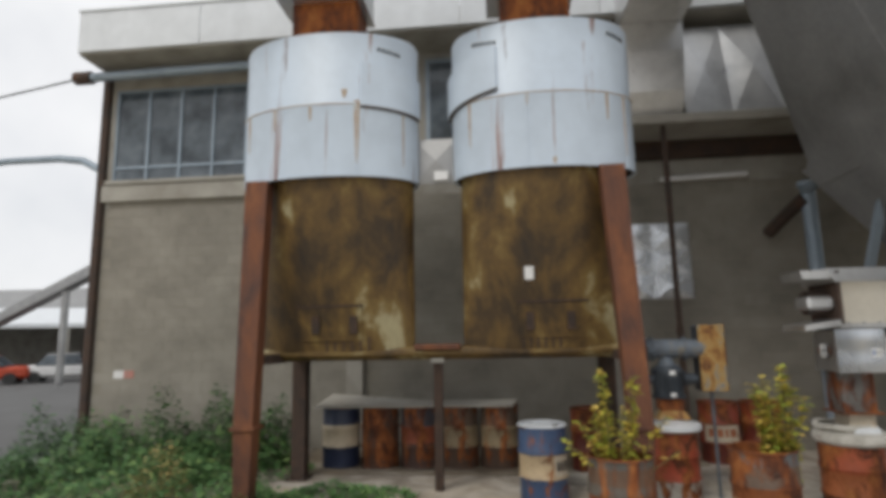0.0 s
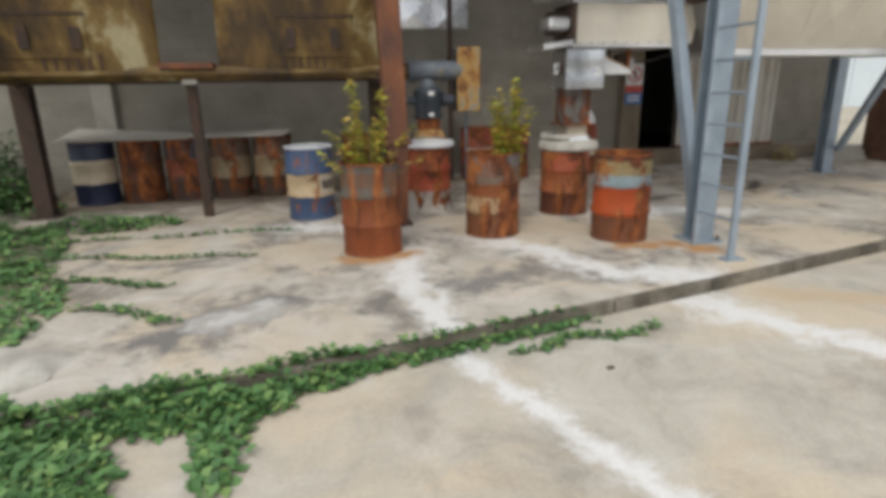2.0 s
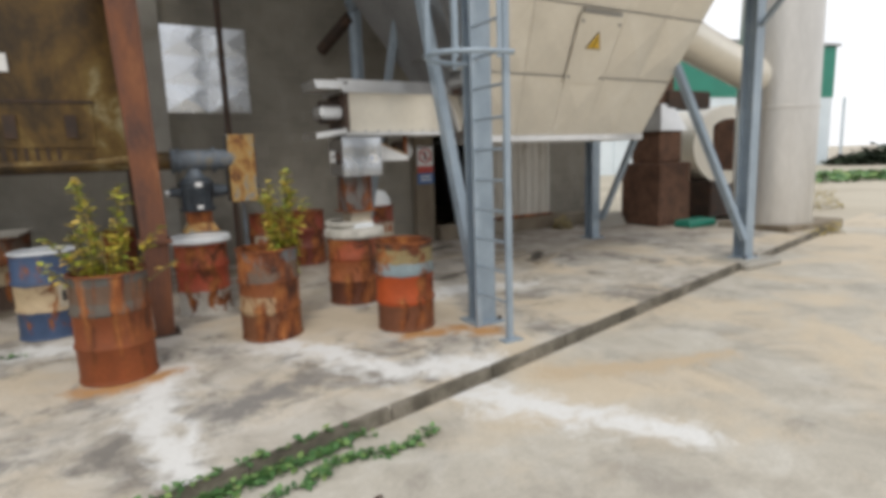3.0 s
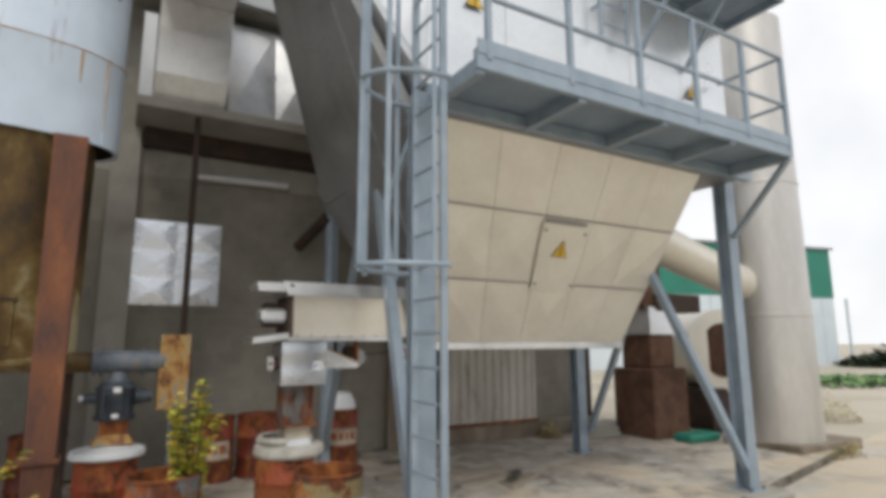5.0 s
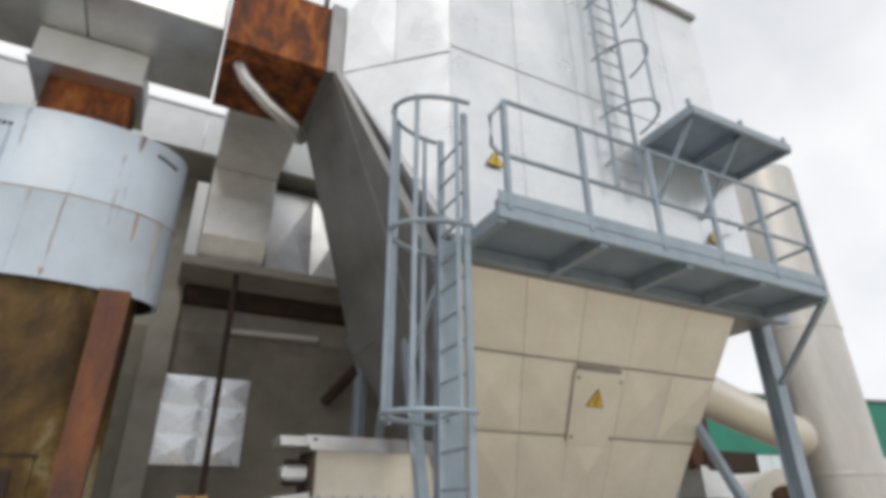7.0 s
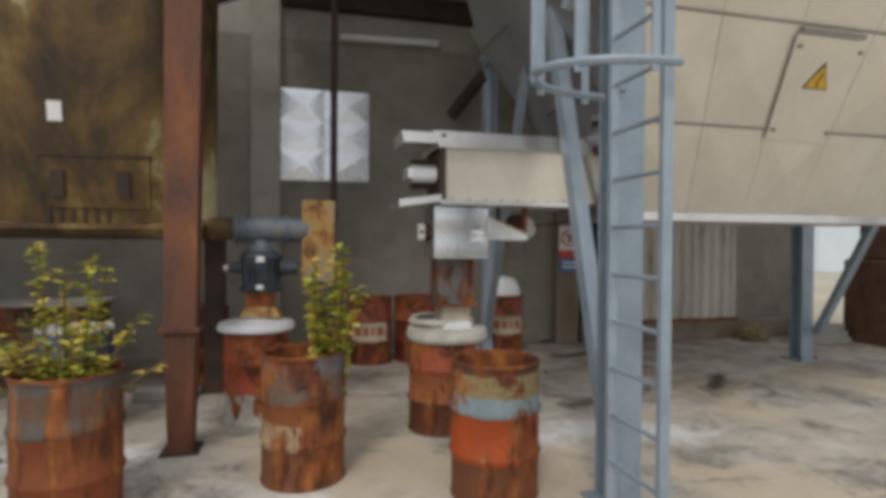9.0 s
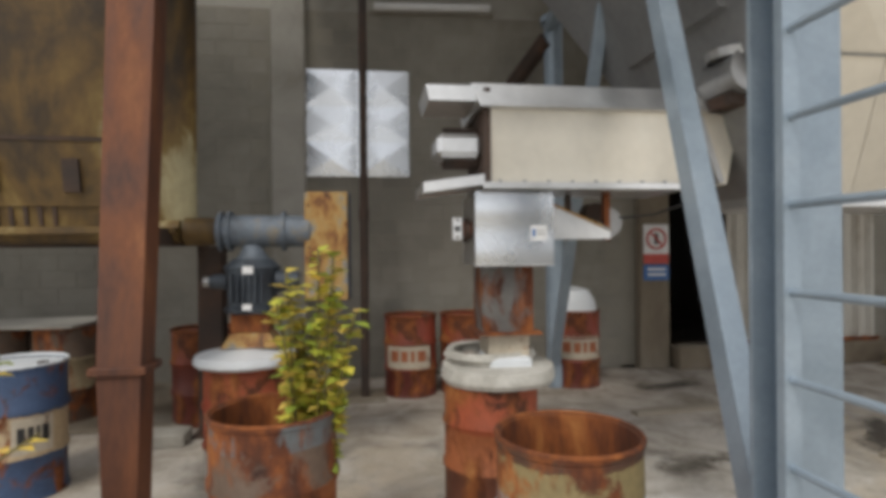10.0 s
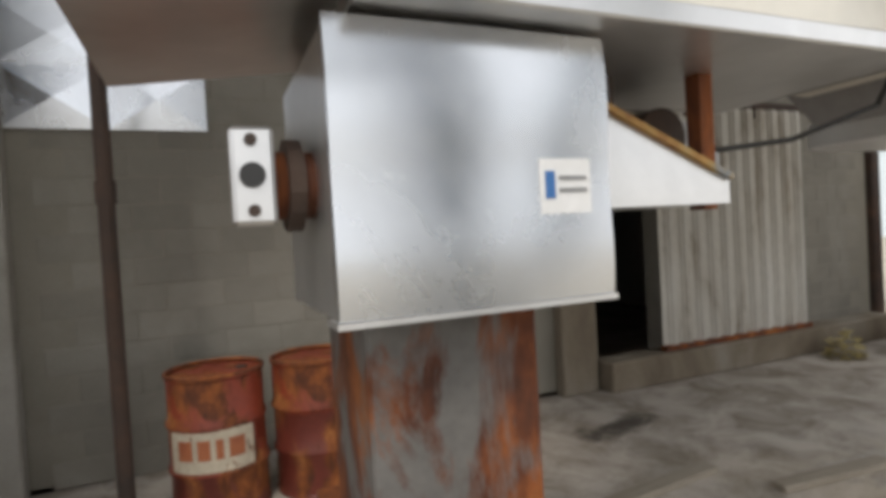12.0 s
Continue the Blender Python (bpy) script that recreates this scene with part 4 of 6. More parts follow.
gp = thing("gap_sheet", (-1.0, 7.0, 3.98), "grey folded sheet closing the gap between the tanks", "metal sheet")
part("sheet", crossed((-1.3, 7.0, 4.0), (-0.7, 7.0, 4.0), (-0.7, 7.0, 4.62), (-1.3, 7.0, 4.62), 0.05), M_dullduct, gp)
part("lip", box(-1.02, -0.84, 6.9, 6.95, 4.02, 4.14), M_plate, gp)
fr = thing("tank_frame", (-0.9, TY, 0), "rusty brown steel frame carrying the twin tanks", "steel frame")
for x, y, dx in ((1.25, 6.12, -0.05), (-3.16, 6.14, -0.12)):
    lean, lx = 0.42, dx
    def leg_piece(z0, z1, w0, w1):
        """A tapered length of the box leg, which leans back under the skirt."""
        q = []
        for z, w in ((z0, w0), (z1, w1)):
            xx, yy = x + lx * max(0, z - 0.96) / 3.1, y + lean * max(0, z - 0.96) / 3.1
            q += [(xx - w, yy - 0.1, z), (xx + w, yy - 0.1, z), (xx + w, yy + 0.11, z), (xx - w, yy + 0.11, z)]
        return solid(q)
    leg = part("leg", leg_piece(0.98, 3.985, 0.115, 0.145), M_leg, fr, "tapered reddish-brown box leg")
    part("leg_foot", leg_piece(0.01, 0.95, 0.085, 0.115), M_leg, leg)
    part("collar", box(x - 0.15, x + 0.15, y - 0.13, y + 0.14, 0.94, 0.985, 0.006), M_leg, leg)
    part("foot_plate", box(x - 0.14, x + 0.14, y - 0.13, y + 0.15, 0.0, 0.02), M_darkrust, leg)
for x, y in ((1.25, 7.95), (-3.13, 7.85)):
    rl = part("leg", beam((x, y, 0), (x, y, 1.66), 0.2, 0.2, None, 0.02), M_darkrust, fr, "dark rusty rear leg")
    part("foot_plate", box(x - 0.15, x + 0.15, y - 0.15, y + 0.15, 0.0, 0.02), M_darkrust, rl)
pm = part("leg", beam((-1.06, 7.3, 0), (-1.02, 7.02, 1.64), 0.11, 0.11), M_darkrust, fr, "thin middle post")
part("cap_plate", box(-1.1, -0.94, 6.9, 7.06, 1.64, 1.69), M_rubble, fr, "pale post cap")
part("trough", tube([(-3.3, 6.97, 1.76), (1.3, 6.95, 1.76)], 0.085, 16), M_tank, fr, "ochre stained screw trough", True)
part("trough_flange", box(-3.3, 1.3, 6.8, 6.86, 1.74, 1.79, 0.006), M_tank, fr)
part("base_beam", box(-3.1, 1.2, 7.8, 7.9, 1.66, 1.78, 0.008), M_darkrust, fr)
for x in (-3.1, 1.2):
    part("cross_beam", box(x - 0.06, x + 0.06, 6.5, 7.8, 1.66, 1.775), M_darkrust, fr)
part("tie_plate", box(-1.3, -0.72, 6.76, 7.1, 1.80, 1.87, 0.01), M_leg, fr)

# outlet pipe, gear motor and cabinet by the right tank
op = thing("outlet_pipe", (1.7, 6.9, 1.64), "ochre and grey discharge screw pipe from the tank", "pipe")
part("pipe", rod((1.33, 6.94, 1.72), (1.55, 6.93, 1.72), 0.1, 18), M_tank, op, "", True)
part("pipe_end", rod((1.55, 6.93, 1.72), (2.2, 6.92, 1.72), 0.115, 18), M_bpipe, op, "", True)
for x in (1.56, 1.62, 2.0):
    part("flange", rod((x, 6.93, 1.72), (x + 0.025, 6.93, 1.72), 0.145, 18), M_bpipe, op)
part("drop_pipe", lathe([(0.07, 1.62), (0.09, 1.56), (0.14, 1.5)], 1.79, 6.92, 0, 16), M_bpipe, op, "", True)
mo = thing("rotary_valve", (1.79, 6.9, 1.14), "greasy dark grey rotary valve with side motor", "rotary valve")
part("housing", lathe([(0.0, 1.14), (0.19, 1.14), (0.2, 1.17), (0.17, 1.19), (0.18, 1.42), (0.2, 1.46), (0.14, 1.52), (0.0, 1.53)], 1.79, 6.9, 0, 18), M_motor, mo, "", True)
part("shaft_end", rod((1.62, 6.88, 1.36), (1.5, 6.88, 1.36), 0.06, 14, None, 0.045), M_motor, mo, "", True)
part("shaft_cap", rod((1.5, 6.88, 1.36), (1.46, 6.88, 1.36), 0.035, 12), M_galv, mo)
part("gear_end", rod((1.96, 6.88, 1.36), (2.12, 6.88, 1.36), 0.085, 14, None, 0.06), M_motor, mo, "", True)
for k in range(6):
    part("cooling_fin", box(1.68 + k * 0.04, 1.69 + k * 0.04, 6.695, 6.75, 1.22, 1.42), M_motor, mo)
part("name_plate", box(1.76, 1.83, 6.70, 6.72, 1.42, 1.47), M_plate, mo)
part("name_plate", box(1.76, 1.82, 6.69, 6.71, 1.17, 1.21), M_plate, mo)
part("inlet_spout", box(1.66, 1.92, 6.78, 7.02, 1.0, 1.14, 0.01), M_rust, mo, "rusty spout")
part("inlet_spout", solid([(1.60, 6.74, 0.9), (1.98, 6.74, 0.9), (1.98, 7.06, 0.9), (1.60, 7.06, 0.9), (1.66, 6.79, 1.0), (1.92, 6.79, 1.0), (1.92, 7.01, 1.0), (1.66, 7.01, 1.0)]), M_ochre, mo)
lidD = thing("drum_cover", (1.76, 6.86, 0.84), "dented pale sheet cover over the red drum", "drum cover")
part("cover", lathe([(0.33, 0.83), (0.345, 0.85), (0.335, 0.9), (0.1, 0.935), (0.0, 0.935)], 1.76, 6.86, 0, 20, None, 0.08, 5), M_white, lidD)
cbn = thing("control_panel", (2.32, 6.98, 1.21), "ochre rusted control cabinet with grey sides", "control cabinet")
part("body", box(2.17, 2.49, 6.86, 7.12, 1.21, 2.0, 0.012), M_motor, cbn)
part("front_cover", box(2.165, 2.47, 6.835, 6.86, 1.215, 2.0, 0.006), M_ochre, cbn, "ochre rust-blistered front cover")
for zz in (1.3, 1.6, 1.9):
    part("screw", rod((2.195, 6.835, zz), (2.195, 6.828, zz), 0.009, 8), M_darkrust, cbn)
part("cabinet_stand", beam((2.32, 7.0, -0.04), (2.32, 7.0, 1.21), 0.03, 0.03), M_bpipe, cbn)
for ob in (op, mo, cbn):
    ob.location += Vector((0, 0.03, 0.04))
vp = thing("drain_pipe", (2.58, 8.95, 0), "slim dark rusty vertical pipe before the wall", "pipe")
part("pipe", tube([(2.58, 8.9, 0), (2.58, 8.95, 5.35)], 0.045, 10), M_darkrust, vp, smooth=True)
part("pipe_socket", rod((2.58, 8.93, 1.93), (2.58, 8.93, 2.06), 0.056, 10), M_darkrust, vp)
part("drip_tray", box(2.3, 2.8, 8.7, 9.2, 0, 0.03, 0.01), M_dirtyconc, vp)

# zinc sheet on the wall
fs = thing("zinc_wall_sheet", (2.5, WY - 0.02, 2.53), "shiny folded zinc sheet screwed to the block wall", "metal sheet")
for j, (z0, z1) in enumerate(((2.54, 2.98), (2.98, 3.42), (3.42, 3.88))):
    for i, (x0, x1) in enumerate(((1.85, 2.5), (2.5, 3.155))):
        part("sheet_panel", crossed((x0, WY - 0.03, z0), (x1, WY - 0.03, z0), (x1, WY - 0.03, z1), (x0, WY - 0.03, z1), 0.022 if j != 1 else 0.014), M_foil, fs)
tl = thing("tube_lamp", (3.4, WY - 0.1, 4.6), "pale unlit tube lamp fixed high on the wall", "lamp")
part("tube", rod((2.72, WY - 0.12, 4.66), (4.2, WY - 0.12, 4.70), 0.05, 10), M_plate, tl, smooth=True)
part("holder", box(2.65, 4.25, WY - 0.07, WY, 4.63, 4.74), M_conc, tl)
M_fadedred = surface("faded_red_paint", [(0.35, (0.42, 0.26, 0.23)), (0.6, (0.50, 0.22, 0.18))], 8, 60, 0.8, 0, 0.05, 0.2)
nt = thing("wall_notice", (-7.35, WY - 0.01, 1.35), "small faded red and white notice on the wall", "notice")
part("plate", box(-7.55, -7.35, WY - 0.015, WY - 0.003, 1.3, 1.44), M_plate, nt)
part("red_field", box(-7.35, -7.15, WY - 0.015, WY - 0.003, 1.3, 1.44), M_fadedred, nt)
sg = thing("warning_sign", (6.42, WY - 0.15, 1.2), "white, red and blue safety sign on the pilaster", "sign")
part("plate", box(6.25, 6.6, WY - 0.16, WY - 0.145, 1.52, 1.92), M_plate, sg)
part("ring", tube([(6.425 + 0.13 * math.cos(k * math.tau / 24), WY - 0.163, 1.73 + 0.13 * math.sin(k * math.tau / 24)) for k in range(24)], 0.016, 6, None, True), M_red, sg, "red ring")
part("slash", beam((6.34, WY - 0.163, 1.82), (6.51, WY - 0.163, 1.64), 0.012, 0.024), M_red, sg)
part("pictogram", box(6.40, 6.45, WY - 0.166, WY - 0.16, 1.66, 1.8), M_black, sg)
part("red_field", box(6.25, 6.6, WY - 0.162, WY - 0.146, 1.40, 1.53), M_red, sg)
part("blue_field", box(6.25, 6.6, WY - 0.162, WY - 0.146, 1.18, 1.385), M_blue, sg)
for zz in (1.24, 1.31):
    part("lettering", box(6.3, 6.55, WY - 0.166, WY - 0.16, zz, zz + 0.03), M_plate, sg)

# ---------------------------------------------------------------- dust filter: hopper, body, conveyor
fl = thing("dust_filter", (6.5, 6.2, 1.9), "large galvanised dust filter with tapered cream hopper", "dust filter")
FT, FB = 4.18, 1.93
hop_front = ((5.05, 5.93, FB), (8.15, 5.93, FB), (8.42, 4.62, FT), (4.3, 4.62, FT))
panelled("hopper_panel", hop_front, 5, 3, M_cream, fl, 0.036)
hop_right = ((8.15, 5.93, FB), (8.15, 6.5, FB), (8.42, 7.9, FT), (8.42, 4.62, FT))
panelled("hopper_panel", hop_right, 3, 3, M_cream, fl, 0.01)
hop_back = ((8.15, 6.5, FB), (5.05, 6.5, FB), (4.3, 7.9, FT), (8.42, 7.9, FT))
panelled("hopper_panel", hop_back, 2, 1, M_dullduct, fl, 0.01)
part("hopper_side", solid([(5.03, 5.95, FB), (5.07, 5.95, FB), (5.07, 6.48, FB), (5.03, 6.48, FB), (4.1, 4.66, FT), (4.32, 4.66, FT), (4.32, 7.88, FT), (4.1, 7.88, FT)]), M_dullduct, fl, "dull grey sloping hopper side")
part("hopper_base", box(5.03, 8.17, 5.9, 6.53, 1.86, 1.95, 0.01), M_galv, fl)
part("waist_band", box(4.2, 9.12, 4.58, 7.92, FT, 4.3), M_dullduct, fl)
body_front = ((4.2, 4.6, 4.3), (9.1, 4.6, 4.3), (9.1, 4.6, 9.85), (4.2, 4.6, 9.85))
panelled("body_panel", body_front, 5, 2, M_bodysheet, fl, 0.02)
panelled("body_panel", ((9.1, 4.6, 4.3), (9.1, 7.9, 4.3), (9.1, 7.9, 9.85), (9.1, 4.6, 9.85)), 3, 2, M_bodysheet, fl, 0.02)
part("body_core", box(4.23, 9.07, 4.64, 7.88, 4.3, 9.82), M_dullduct, fl)
part("roof_rim", box(4.15, 9.16, 4.53, 7.95, 9.85, 9.96, 0.01), M_dullduct, fl)
for k in range(8):
    part("roof_lug", box(4.6 + k * 0.5, 4.68 + k * 0.5, 4.55, 4.63, 9.96, 10.03 + 0.03 * (k % 2)), M_dullduct, fl)
# inlet transition between the round of ducts and the body
inl = ((3.14, 5.55, 6.98), (4.2, 4.6, 6.98), (4.2, 4.6, 9.85), (3.14, 5.55, 8.05))
panelled("inlet_panel", inl, 2, 1, M_bodysheet, fl, 0.02)
panelled("inlet_panel", ((3.14, 5.55, 6.96), (4.2, 4.6, 4.6), (4.2, 4.6, 6.97), (3.3, 5.41, 6.97)), 1, 1, M_bodysheet, fl, 0.0)
part("inlet_core", solid([(3.17, 5.6, 6.96), (4.22, 4.66, 4.5), (4.22, 7.86, 4.5), (3.17, 6.95, 6.96), (3.17, 5.6, 8.02), (4.22, 4.66, 9.8), (4.22, 7.86, 9.8), (3.17, 6.95, 8.02)]), M_bodysheet, fl)
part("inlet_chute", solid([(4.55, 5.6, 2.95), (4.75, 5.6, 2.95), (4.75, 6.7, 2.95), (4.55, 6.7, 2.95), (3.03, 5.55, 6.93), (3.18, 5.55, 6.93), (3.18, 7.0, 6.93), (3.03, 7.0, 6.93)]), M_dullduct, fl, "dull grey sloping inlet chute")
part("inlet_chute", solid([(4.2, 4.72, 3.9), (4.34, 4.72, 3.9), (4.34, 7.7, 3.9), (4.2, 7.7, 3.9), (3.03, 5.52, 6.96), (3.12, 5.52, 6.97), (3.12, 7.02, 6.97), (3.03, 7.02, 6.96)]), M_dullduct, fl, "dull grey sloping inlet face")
# hatch and signs on the hopper front
def on_hop(u, v, off):
    p = bilinear(hop_front, u, v)
    nrm = Vector((0, -(FT - FB), -1.31)).normalized()
    return p + nrm * off


def hop_quad(u0, u1, v0, v1, off, th):
    lo = [on_hop(u0, v0, off), on_hop(u1, v0, off), on_hop(u1, v1, off), on_hop(u0, v1, off)]
    hi = [on_hop(u0, v0, off + th), on_hop(u1, v0, off + th), on_hop(u1, v1, off + th), on_hop(u0, v1, off + th)]
    return solid(lo + hi)


part("hatch", hop_quad(0.39, 0.58, 0.30, 0.64, 0.02, 0.012), M_cream, fl, "riveted access hatch")
part("hatch_bar", hop_quad(0.40, 0.57, 0.645, 0.66, 0.024, 0.02), M_dullduct, fl)
for u, v in ((0.40, 0.33), (0.57, 0.33), (0.40, 0.6), (0.57, 0.6)):
    part("hatch_bolt", hop_quad(u, u + 0.008, v, v + 0.012, 0.03, 0.02), M_dullduct, fl)
for v in (0.33, 0.67):
    part("seam", hop_quad(0.0, 1.0, v, v + 0.004, 0.012, 0.006), M_dullduct, fl)


def triangle_sign(c, ux, uy, size):
    c, ux, uy = Vector(c), Vector(ux).normalized(), Vector(uy).normalized()
    nrm = ux.cross(uy)
    s = thing("hazard_sign", c, "yellow triangular hazard sign on the filter sheet", "sign", "hazard signs")
    def tri(k, d0, d1):
        b = bmesh.new()
        P = [c + ux * (-k) - uy * (k * 0.62), c + ux * k - uy * (k * 0.62), c + uy * (k * 1.12)]
        lo, hi = [b.verts.new(p + nrm * d0) for p in P], [b.verts.new(p + nrm * d1) for p in P]
        b.faces.new(hi)
        b.faces.new(lo[::-1])
        for i in range(3):
            j = (i + 1) % 3
            b.faces.new((lo[i], lo[j], hi[j], hi[i]))
        return b
    part("border", tri(size, 0.0, 0.004), M_black, s)
    part("plate", tri(size * 0.86, 0.004, 0.007), M_yellow, s)
    b = bmesh.new()
    for o in (0, 1):
        beam(c + uy * (size * (0.5 - 0.5 * o)) + ux * size * 0.1 * (1 - 2 * o) + nrm * 0.009, c + uy * (size * (0.0 - 0.45 * o)) + ux * size * 0.02 + nrm * 0.009, size * 0.12, 0.004, b)
    part("bolt_mark", b, M_black, s)


triangle_sign(on_hop(0.485, 0.51, 0.036), (1, 0, 0), (0, -0.5, 0.86), 0.13)
triangle_sign((4.75, 4.555, 5.52), (1, 0, 0), (0, 0, 1), 0.12)
triangle_sign((8.3, 4.555, 5.3), (1, 0, 0), (0, 0, 1), 0.12)

# the screw conveyor at the foot of the hopper
cv = thing("screw_conveyor", (4.1, 6.2, 1.93), "cream trough conveyor with galvanised lid flanges", "conveyor")
part("trough", solid([(3.35, 6.03, 1.97), (4.9, 6.03, 1.97), (4.9, 6.42, 1.97), (3.35, 6.42, 1.97), (3.35, 5.97, 2.40), (4.95, 5.97, 2.40), (4.95, 6.48, 2.40), (3.35, 6.48, 2.40)]), M_cream, cv, "cream trough side")
part("lid", solid([(3.28, 5.9, 2.40), (4.8, 5.9, 2.40), (4.8, 6.55, 2.40), (3.28, 6.55, 2.40), (3.24, 5.98, 2.55), (4.8, 5.98, 2.55), (4.8, 6.47, 2.55), (3.24, 6.47, 2.55)]), M_galv, cv, "galvanised lid")
part("bottom_flange", box(3.3, 4.6, 5.93, 6.5, 1.925, 1.965, 0.004), M_galv, cv)
part("end_plate", box(3.31, 3.35, 5.95, 6.5, 1.93, 2.52), M_darkrust, cv)
part("lid_tongue", solid([(2.99, 5.96, 2.44), (3.28, 5.96, 2.44), (3.28, 6.4, 2.44), (2.99, 6.4, 2.44), (2.97, 5.96, 2.53), (3.28, 5.96, 2.53), (3.28, 6.4, 2.53), (2.97, 6.4, 2.53)]), M_galv, cv)
part("bottom_tongue", solid([(2.95, 5.94, 1.90), (3.31, 5.94, 1.95), (3.31, 6.4, 1.95), (2.95, 6.4, 1.90), (2.95, 5.94, 1.96), (3.31, 5.94, 2.01), (3.31, 6.4, 2.01), (2.95, 6.4, 1.96)]), M_galv, cv)
part("bearing_guard", box(3.04, 3.31, 6.0, 6.3, 2.12, 2.26, 0.03), M_galv, cv)
part("bearing", rod((3.1, 6.2, 2.2), (3.33, 6.2, 2.2), 0.13, 14), M_darkrust, cv)
part("end_bracket", solid([(4.78, 5.93, 1.97), (4.82, 5.93, 1.97), (4.82, 6.5, 1.97), (4.78, 6.5, 1.97), (4.62, 5.93, 2.45), (4.66, 5.93, 2.45), (4.66, 6.5, 2.45), (4.62, 6.5, 2.45)][:4] + [(4.62, 5.93, 2.42), (4.66, 5.93, 2.42), (4.66, 6.5, 2.42), (4.62, 6.5, 2.42)]), M_dullduct, cv)
for k in range(9):
    part("flange_bolt", rod((3.42 + k * 0.15, 6.01, 1.962), (3.42 + k * 0.15, 6.01, 1.985), 0.011, 6), M_dullduct, cv)
mg = thing("conveyor_motor", (4.9, 5.75, 2.42), "grey electric motor above the conveyor end", "motor")
part("casing", rod((4.78, 5.62, 2.58), (4.78, 5.95, 2.58), 0.13, 16), M_dullduct, mg, "", True)
part("hood", lathe([(0.16, 2.66), (0.17, 2.71), (0.05, 2.74), (0, 2.74)], 4.78, 5.76, 0, 16), M_galv, mg)
part("foot", box(4.7, 4.86, 5.7, 5.95, 2.40, 2.47), M_darkrust, mg)

# discharge box and rusty chute over drum E
db = thing("discharge_cover", (3.5, 6.2, 1.48), "bright folded sheet metal cover with a maker's plate", "machine cover")
bm = bmesh.new()
L = []
for k in range(25):
    z = 1.48 + 0.435 * k / 24
    y = 6.0 - 0.006 * math.sin(k / 24 * math.pi) - 0.004 * math.sin(k / 24 * 9.0 + 0.6)
    L.append([bm.verts.new((x, yy, z)) for x, yy in ((3.262, y), (3.5, y - 0.003), (3.742, y), (3.742, 6.012), (3.262, 6.012))])
for A, B in zip(L, L[1:]):
    for k in range(5):
        bm.faces.new((A[k], A[(k + 1) % 5], B[(k + 1) % 5], B[k]))
bm.faces.new(L[0][::-1])
bm.faces.new(L[-1])
part("front_sheet", bm, M_foil, db, smooth=True)
part("side_sheet", box(3.264, 3.272, 6.012, 6.42, 1.48, 1.9), M_galv, db)
part("side_sheet", box(3.732, 3.74, 6.012, 6.42, 1.48, 1.9), M_galv, db)
part("bottom_lip", box(3.258, 3.745, 5.992, 6.06, 1.47, 1.479), M_galv, db)
part("maker_plate", box(3.60, 3.70, 5.994, 6.0, 1.62, 1.71), M_plate, db, "white maker's plate")
part("plate_mark", box(3.61, 3.628, 5.992, 5.995, 1.645, 1.69), M_blue, db)
part("lettering", box(3.636, 3.69, 5.992, 5.995, 1.675, 1.682), M_dullduct, db)
part("lettering", box(3.636, 3.69, 5.992, 5.995, 1.655, 1.662), M_dullduct, db)
part("inner_case", box(3.3, 3.7, 6.07, 6.4, 1.5, 1.92), M_darkrust, db)
sw = thing("limit_switch", (3.17, 6.1, 1.6), "pale switch plate on a rusty shaft stub", "switch")
part("shaft", rod((3.19, 6.16, 1.69), (3.32, 6.16, 1.69), 0.055, 14), M_rust, sw, "", True)
part("collar", rod((3.22, 6.16, 1.69), (3.245, 6.16, 1.69), 0.075, 14), M_darkrust, sw)
part("plate", box(3.135, 3.195, 6.05, 6.09, 1.625, 1.765, 0.006), M_galv, sw)
part("socket", rod((3.163, 6.05, 1.695), (3.163, 6.042, 1.695), 0.018, 14), M_black, sw)
for zz in (1.645, 1.745):
    part("screw", rod((3.163, 6.05, zz), (3.163, 6.044, zz), 0.009, 8), M_darkrust, sw)
gd = thing("drive_guard", (4.0, 6.2, 1.6), "tapered grey belt guard beside the discharge box", "machine guard")
part("guard", solid([(3.75, 6.1, 1.63), (4.15, 6.1, 1.63), (4.15, 6.3, 1.63), (3.75, 6.3, 1.63), (3.75, 6.1, 1.85), (4.15, 6.1, 1.68), (4.15, 6.3, 1.68), (3.75, 6.3, 1.85)]), M_galv, gd)
part("guard_edge", beam((3.75, 6.1, 1.855), (4.15, 6.1, 1.685), 0.03, 0.012), M_ochre, gd)
part("bracket", box(3.74, 3.78, 6.06, 6.1, 1.70, 1.8, 0.004), M_plate, gd)
part("hanger", box(4.13, 4.17, 6.15, 6.19, 1.62, 1.95), M_rust, gd)
part("hanger", box(3.9, 3.93, 6.2, 6.23, 1.75, 1.92), M_darkrust, gd)
part("pulley", rod((4.2, 6.25, 1.74), (4.2, 6.35, 1.74), 0.1, 18), M_dullduct, gd, "", True)
part("pulley", rod((4.12, 6.25, 1.80), (4.12, 6.38, 1.80), 0.07, 18), M_darkrust, gd, "", True)
cl = thing("hanging_cable", (4.5, 6.2, 1.8), "black cable looping from the motor under the conveyor", "cable")
part("wire", tube([(4.1, 6.3, 1.83), (4.3, 6.25, 1.77), (4.5, 6.2, 1.79), (4.68, 6.1, 1.86), (4.66, 6.05, 1.93)], 0.008, 6), M_rubber, cl)
for ob in (cv, mg, db, sw, gd, cl):
    ob.location += Vector((-0.015, 0, 0.045))
M_chute = painted("grey_chute_paint", (0.17, 0.16, 0.15), 0.46, 3.5, 0.5, 0.6)
ch = thing("dust_chute", (3.47, 6.2, 0.9), "rust-streaked square chute down to the drum", "chute")
